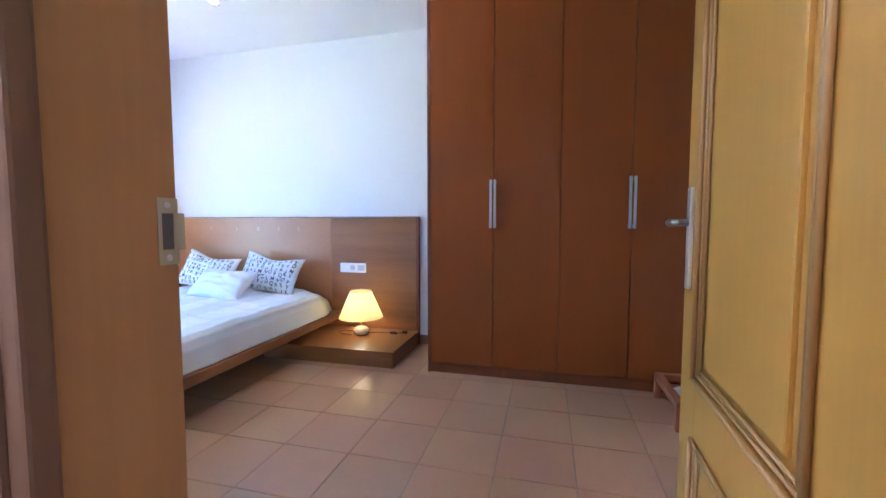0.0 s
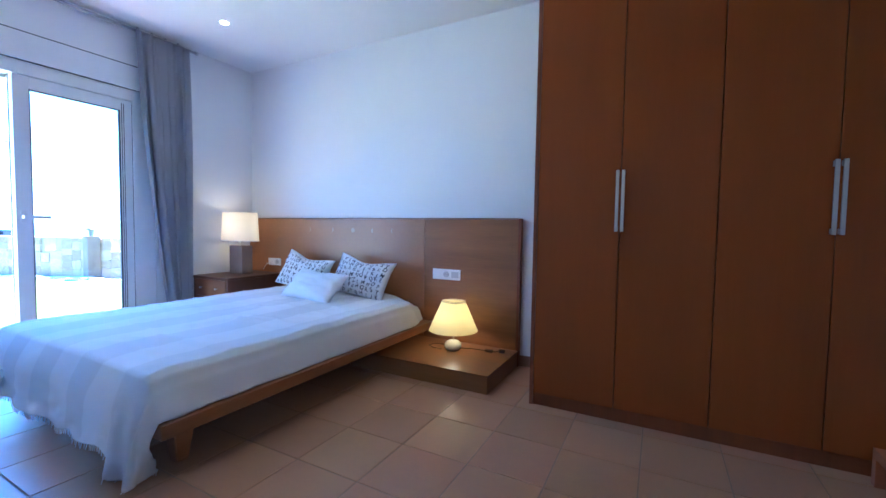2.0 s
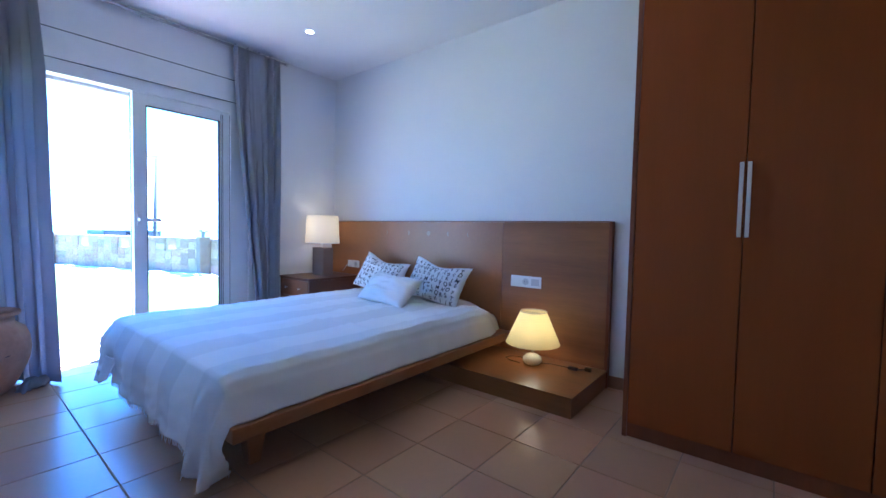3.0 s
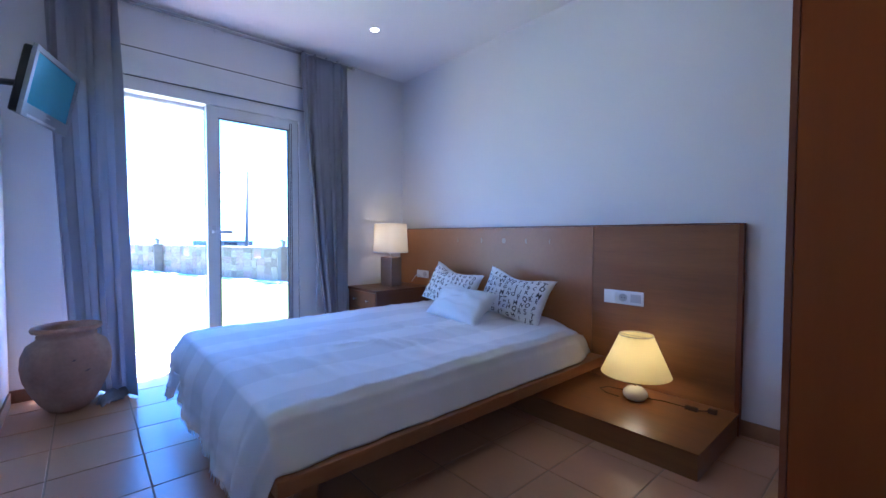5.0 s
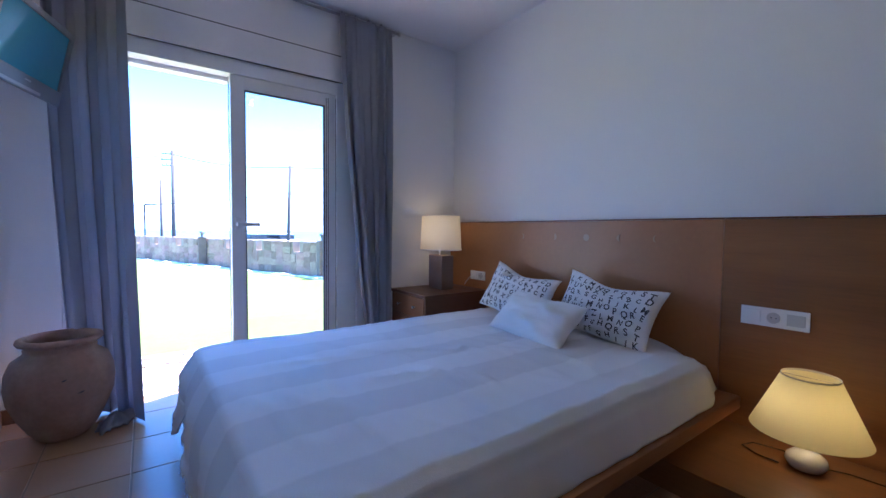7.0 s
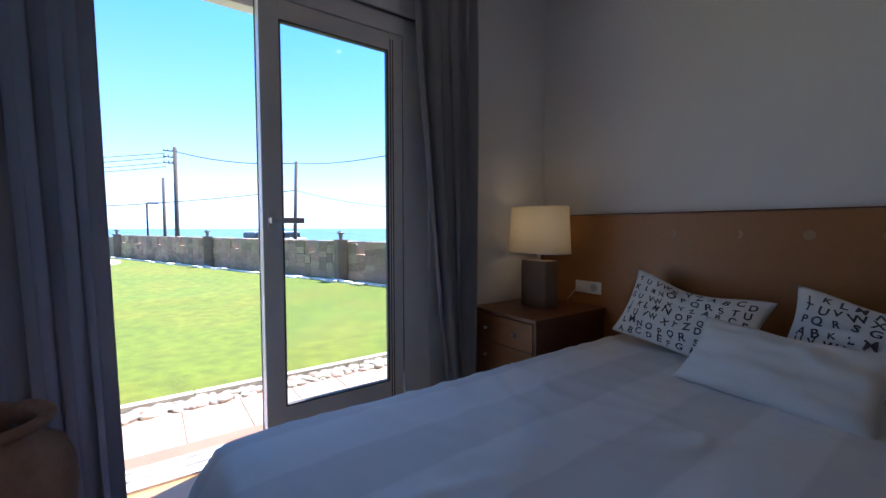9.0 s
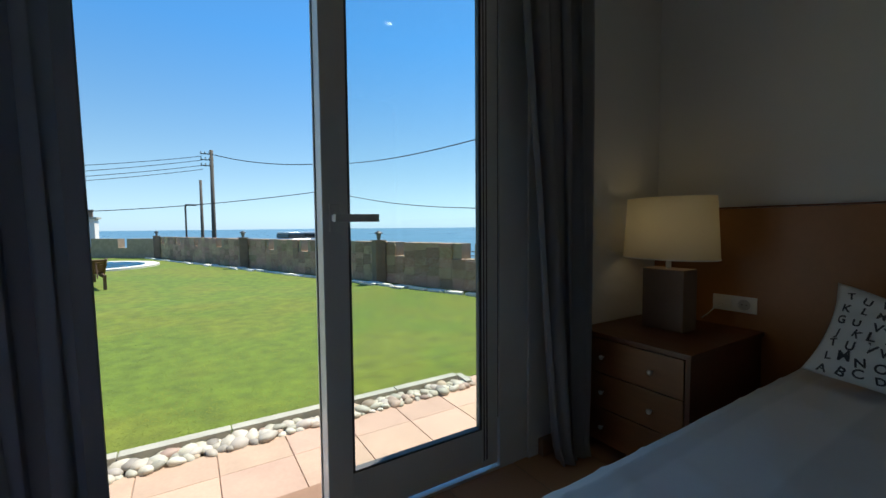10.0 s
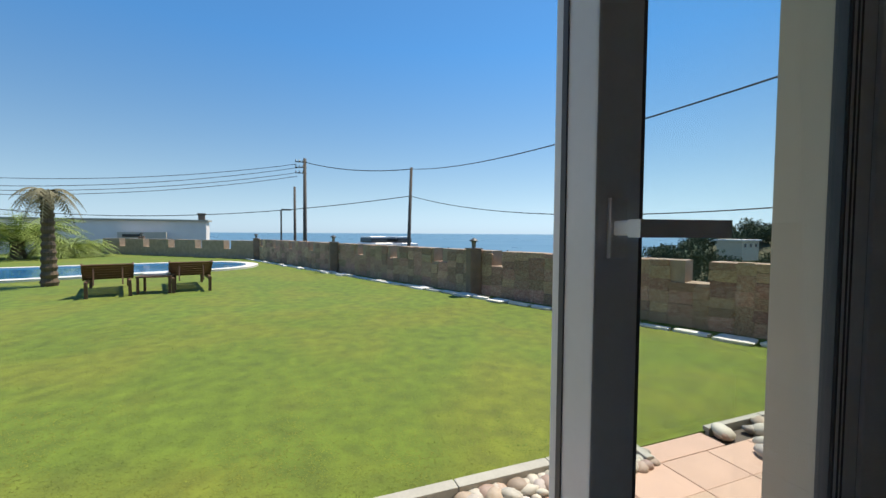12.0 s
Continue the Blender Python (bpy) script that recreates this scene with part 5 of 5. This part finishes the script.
for i, (z, z2) in enumerate(((6.6, 5.2), (6.3, 4.5), (5.9, 4.2), (5.6, 3.9))):
    wire((-40, 3.0, z), (-46, -26, z2), 0.9, 0.022)


def car(x, y, turn):
    t = thing("parked_car", (x, y, -0.85), "white parked car mostly hidden behind the stone wall", "car", "parked cars behind the wall", local=True)
    t.matrix_basis = Matrix.Translation((x, y, -0.85)) @ Matrix.Rotation(radians(turn), 4, "Z")
    part("body", box(-2.1, 2.1, -0.85, 0.85, 0.3, 0.95, 0.12, seg=3), CARWHITE, t)
    part("roof", box(-1.5, 0.9, -0.72, 0.72, 1.38, 1.52, 0.05, seg=3), CARWHITE, t)
    part("cabin_glass", box(-1.6, 1.1, -0.76, 0.76, 0.95, 1.38, 0.1), CARGLASS, t)
    for x_ in (-1.3, 1.35):
        for y_ in (-0.82, 0.82):
            w = part("wheel", turned(lathe([(0, -0.1), (0.3, -0.1), (0.33, -0.06), (0.33, 0.06), (0.3, 0.1), (0, 0.1)], seg=20), Matrix.Translation((x_, y_, 0.33)) @ Matrix.Rotation(radians(90), 4, "X")), RUBBER, t)
    return t


c1 = car(-42.0, 9.8, 12)
for y in (12.1,):
    copy_thing(c1, Matrix.Translation((-41.8, y, -0.85)) @ Matrix.Rotation(radians(15), 4, "Z"))


def blob_crown(bm, c, r, n_, leaf_size):
    """A crown of many small leaf clumps with gaps, set in a rough shell."""
    for _ in range(n_):
        d = Vector((random.gauss(0, 1), random.gauss(0, 1), random.gauss(0, 0.8))).normalized()
        p = Vector(c) + d * r * random.uniform(0.55, 1.0) * (1 + 0.3 * noise.noise(d * 2 + Vector(c)))
        for _k in range(3):
            a = Vector((random.uniform(-1, 1), random.uniform(-1, 1), random.uniform(-1, 1))).normalized() * leaf_size
            b_ = Vector((random.uniform(-1, 1), random.uniform(-1, 1), random.uniform(-1, 1))).normalized() * leaf_size
            bm.faces.new((bm.verts.new(p), bm.verts.new(p + a), bm.verts.new(p + b_)))


def pine(x, y, size):
    z = land(x, y)
    t = thing("pine_tree", (x, y, z), "dark green pine tree growing on the hillside above the sea", "tree", "hillside pines")
    part("trunk", tube([(x, y, z - 0.3), (x + 0.1 * size, y, z + size * 0.5), (x, y, z + size * 0.8)], 0.1, 7, radii=[size * 0.05, size * 0.035, size * 0.02]), BARK, t)
    cr = bmesh.new()
    for _ in range(6):
        blob_crown(cr, (x + random.uniform(-0.3, 0.3) * size, y + random.uniform(-0.3, 0.3) * size, z + size * random.uniform(0.30, 0.85)), size * random.uniform(0.30, 0.48), 110, size * 0.085)
    part("crown", cr, LEAF, t)


for i in range(95):
    pine(-95 + random.uniform(-42, 38), 148 + random.uniform(-48, 32), random.uniform(4.0, 7.5))
near_tree = thing("olive_tree", (-11.5, 12.0, -1.2), "small dark tree standing just behind the stone wall", "tree")
part("trunk", tube([(-11.5, 12.0, -1.2), (-11.45, 12.0, -0.2), (-11.5, 12.1, 0.3)], 0.06, 7, radii=[0.09, 0.07, 0.04]), BARK, near_tree)
crn = bmesh.new()
for dx, dy, dz, r in ((0, 0, 0.3, 0.5), (0.4, 0.2, 0.2, 0.4), (-0.4, 0.1, 0.35, 0.4), (0.1, -0.3, 0.55, 0.3)):
    blob_crown(crn, (-11.5 + dx, 12.0 + dy, dz), r, 260, 0.06)
part("crown", crn, LEAF, near_tree)
hh = thing("hill_house", (-80, 120, -3), "small pale house with a light roof among the hillside pines", "house")
part("wall", box(-84, -77, 117.5, 124.5, -6, -0.7), PINE_HOUSE, hh)
part("roof", box(-84.6, -76.5, 117, 125, -0.7, -0.25, 0.15), EDGE_STONE, hh)
for y in (118.3, 120.6, 122.8):
    part("window", box(-76.99, -76.95, y, y + 0.9, -2.4, -1.4), CARGLASS, hh)

# grass blades near the house, as one object
rng = np.random.default_rng(4)
n_blades = 150000
gx = -5.97 - rng.random(n_blades) ** 1.6 * 4.5
gy = -3.5 + rng.random(n_blades) * 11.0
ok = (gy < 6.45 + 0.381 * (gx + 8.3) + 0.0)
gx, gy = gx[ok], gy[ok]
n_ = len(gx)
hgt = 0.0015 + 0.002 * rng.random(n_)
wd = 0.0022 + 0.002 * rng.random(n_) + 0.0012 * np.clip(-gx - 6, 0, 6) * 0.6
way_, long_ = rng.random(n_) * 2 * np.pi, 0.012 + 0.014 * rng.random(n_)
lx, ly = long_ * np.cos(way_), long_ * np.sin(way_)
ang = way_ + np.pi / 2
co = np.empty((n_, 3, 3))
co[:, 0] = np.stack([gx - wd * np.cos(ang), gy - wd * np.sin(ang), np.full(n_, GZ - 0.001)], 1)
co[:, 1] = np.stack([gx + wd * np.cos(ang), gy + wd * np.sin(ang), np.full(n_, GZ - 0.001)], 1)
co[:, 2] = np.stack([gx + lx, gy + ly, GZ + hgt], 1)
gme = bpy.data.meshes.new("grass")
gme.vertices.add(3 * n_)
gme.vertices.foreach_set("co", co.ravel())
gme.loops.add(3 * n_)
gme.loops.foreach_set("vertex_index", np.arange(3 * n_))
gme.polygons.add(n_)
gme.polygons.foreach_set("loop_start", np.arange(n_) * 3)
gme.update(calc_edges=True)
gme.materials.append(BLADE)
tagged(new("grass", gme), "short green grass blades of the mown lawn", "grass", kind="stuff")

# ---------------------------------------------------------------- pieces
def piece_mesh(name, sx, sy, sz, bevel, mat):
    bm = box(-sx / 2, sx / 2, -sy / 2, sy / 2, -sz, 0)
    if bevel:
        bmesh.ops.bevel(bm, geom=[e for e in bm.edges if all(v.co.z > -1e-4 for v in e.verts)], offset=bevel, segments=1, affect="EDGES")
    me = bpy.data.meshes.new(name)
    bm.to_mesh(me)
    bm.free()
    me.materials.append(mat)
    return me


def piece(name, me, at, parent, turn=None):
    ob = new(name, me)
    ob.parent = parent
    ob.matrix_basis = Matrix.Translation(at) if turn is None else Matrix.Translation(at) @ turn
    return ob


# floor tiles, fixed to the grid that the joints show
floor_ob, terrace_ob = bpy.data.objects["floor"], bpy.data.objects["terrace"]
PITCH, GX, GY = 0.340, -3.829, 1.697
tile_full = piece_mesh("tile", PITCH - 0.006, PITCH - 0.006, 0.008, 0.0015, TILE)
cut_cache = {}
for i in range(-4, 14):
    for j in range(-8, 9):
        xa, xb, ya, yb = GX + i * PITCH, GX + (i + 1) * PITCH, GY + j * PITCH, GY + (j + 1) * PITCH
        xa, xb, ya, yb = max(xa, WX - 0.035), min(xb, X1), max(ya, -0.7), min(yb, Y1)
        if xb - xa < 0.02 or yb - ya < 0.02:
            continue
        if ya < 0.9 and xb < -2.6:
            continue
        key = (round(xb - xa, 3), round(yb - ya, 3))
        if key == (PITCH, PITCH):
            me = tile_full
        else:
            me = cut_cache.setdefault(key, piece_mesh("tile", key[0] - 0.006, key[1] - 0.006, 0.008, 0.0015, TILE))
        tilt = Matrix.Rotation(random.uniform(-0.0012, 0.0012), 4, "X") @ Matrix.Rotation(random.uniform(-0.0012, 0.0012), 4, "Y")
        piece("tile", me, ((xa + xb) / 2, (ya + yb) / 2, 0), floor_ob, tilt)

paver_me = piece_mesh("paver", 0.329, 0.329, 0.03, 0.002, PAVER)
sliver_me = piece_mesh("paver", 0.155, 0.329, 0.03, 0.003, PAVER)
half_me = piece_mesh("paver", 0.24, 0.329, 0.03, 0.003, PAVER)
for j in range(-14, 13):
    yc = 3.115 + j * 0.333
    if yc > 7.6:
        continue
    piece("paver", paver_me, (-5.375, yc, GZ + 0.0), terrace_ob)
    piece("paver", half_me, (-5.66, yc, GZ + 0.0), terrace_ob)
    if -1 < yc < 5:
        piece("paver", sliver_me, (-5.13, yc, GZ + 0.0), terrace_ob)
piece("paver", piece_mesh("paver", 0.15, 0.50, 0.03, 0.002, PAVER), (-5.858, 3.86, GZ), terrace_ob)

# river pebbles
bed_ob = bpy.data.objects["pebble_strip"]
pebbles = []
for k_ in range(6):
    bm = bmesh.new()
    bmesh.ops.create_icosphere(bm, subdivisions=2, radius=1)
    for v in bm.verts:
        v.co *= 1 + 0.25 * noise.noise(v.co * 1.1 + Vector((k_ * 7, 0, 0)))
        v.co.z *= 0.62
        v.co.x *= 1.25
    me = bpy.data.meshes.new("pebble")
    bm.to_mesh(me)
    bm.free()
    me.polygons.foreach_set("use_smooth", [True] * len(me.polygons))
    me.materials.append((PEBBLE, PEBBLE_RED, PEBBLE_CREAM, PEBBLE, PEBBLE_CREAM, PEBBLE)[k_])
    pebbles.append(me)


def pebble(x, y, r):
    ob = piece("pebble", random.choice(pebbles), (x, y, GZ - 0.008 + r * 0.35), bed_ob)
    ob.rotation_euler = (random.uniform(-0.3, 0.3), random.uniform(-0.3, 0.3), random.uniform(0, 6.28))
    ob.scale = (r, r, r)


y = 3.58
while y > -0.2:
    for k_ in range(3):
        pebble(-5.875 + 0.045 * k_ + random.uniform(-0.01, 0.01), y + random.uniform(-0.02, 0.02), random.choice((0.022, 0.030, 0.038, 0.046)))
    y -= 0.052
for _ in range(60):
    pebble(random.uniform(-5.87, -5.56), random.uniform(4.18, 5.0), random.choice((0.035, 0.05, 0.065)))

# stone wall: core with merlons, faced with single stones
wall_ob = structure("garden_wall", bmesh.new(), MORTAR, "rough brown stone garden wall with crenellated top")
NOTCH = [0.75, 2.33, 3.97, 5.60, 7.23, 8.77, 10.25, 11.80, 13.40, 15.00, 16.4]
core = bmesh.new()


def wall_block(s0, s1, z0, z1, bm, a=FP, d=FD, n_=FN, thick=0.30):
    q = [a + d * s0, a + d * s1, a + d * s1 + n_ * thick, a + d * s0 + n_ * thick]
    prism([tuple(p) for p in q], z0, z1, bm)


ZT, ZN = 0.74, 0.46
wall_block(-3.0, 16.9, -1.2, ZN, core)
stops = [-3.0] + [v for n0 in NOTCH for v in (n0 - 0.14, n0 + 0.14)] + [16.9]
for s0, s1 in zip(stops[::2], stops[1::2]):
    wall_block(s0, s1, ZN, ZT, core)
D2 = (turn2 - C2).normalized()
N2 = Vector((D2.y, -D2.x))
L2 = (turn2 - C2).length
wall_block(0, L2, -1.2, ZN - 0.16, core, C2, D2, N2)
s = 0.2
while s < L2 - 1.3:
    wall_block(s, s + 1.3, ZN - 0.16, ZT - 0.07, core, C2, D2, N2)
    s += 1.72
core.to_mesh(wall_ob.data)
core.free()
shapes = []
for k_ in range(12):
    bm = box(-0.5, 0.5, -0.5, 0.5, -0.5, 0.5)
    bmesh.ops.bevel(bm, geom=bm.edges[:], offset=0.09, segments=1, affect="EDGES")
    for v in bm.verts:
        v.co += Vector([random.uniform(-0.07, 0.07) for _ in range(3)])
    me = bpy.data.meshes.new("stone")
    bm.to_mesh(me)
    bm.free()
    me.materials.append(STONE)
    shapes.append(me)
ANG = math.atan2(FD.y, FD.x)
rest = bmesh.new()
count = 0
s = -2.9
columns = []
while s < 16.8:
    z = GZ
    wst = random.uniform(0.18, 0.34)
    in_notch = any(abs(s + wst / 2 - n0) < 0.14 + wst * 0.35 for n0 in NOTCH)
    top = ZN if in_notch else ZT
    while z < top - 0.05:
        hst = min(random.uniform(0.11, 0.22), top - z)
        p = fence_point(s + wst / 2, 0.0)
        m = Matrix.Translation((p.x, p.y, z + hst / 2)) @ Matrix.Rotation(ANG + random.uniform(-0.03, 0.03), 4, "Z") @ Matrix.Diagonal((wst * 1.05, 0.07, hst * 1.05, 1))
        if count < 300 and s > -0.5:
            ob = piece("stone", random.choice(shapes), (0, 0, 0), wall_ob)
            ob.matrix_basis = m
            count += 1
        else:
            tmp = bmesh.new()
            tmp.from_mesh(random.choice(shapes))
            tmp.transform(m)
            merge(rest, tmp)
        z += hst
    s += wst
part("far_stones", rest, STONE, wall_ob, kind="stuff")
edging = []
for k_ in range(44):
    s = -1.0 + k_ * 0.42
    p = fence_point(s, -0.36 + random.uniform(-0.02, 0.02))
    ob = piece("edging_stone", shapes[k_ % 12], (0, 0, 0), bpy.data.objects["ground_lawn"])
    if k_ == 0:
        es = [me.copy() for me in shapes]
        for e_ in es:
            e_.materials.clear()
            e_.materials.append(EDGE_STONE)
    ob.data = es[k_ % 12]
    ob.matrix_basis = Matrix.Translation((p.x, p.y, GZ + 0.005)) @ Matrix.Rotation(ANG, 4, "Z") @ Matrix.Diagonal((random.uniform(0.34, 0.45), random.uniform(0.08, 0.15) if random.random() < 0.75 else 0.30, random.uniform(0.05, 0.08), 1))
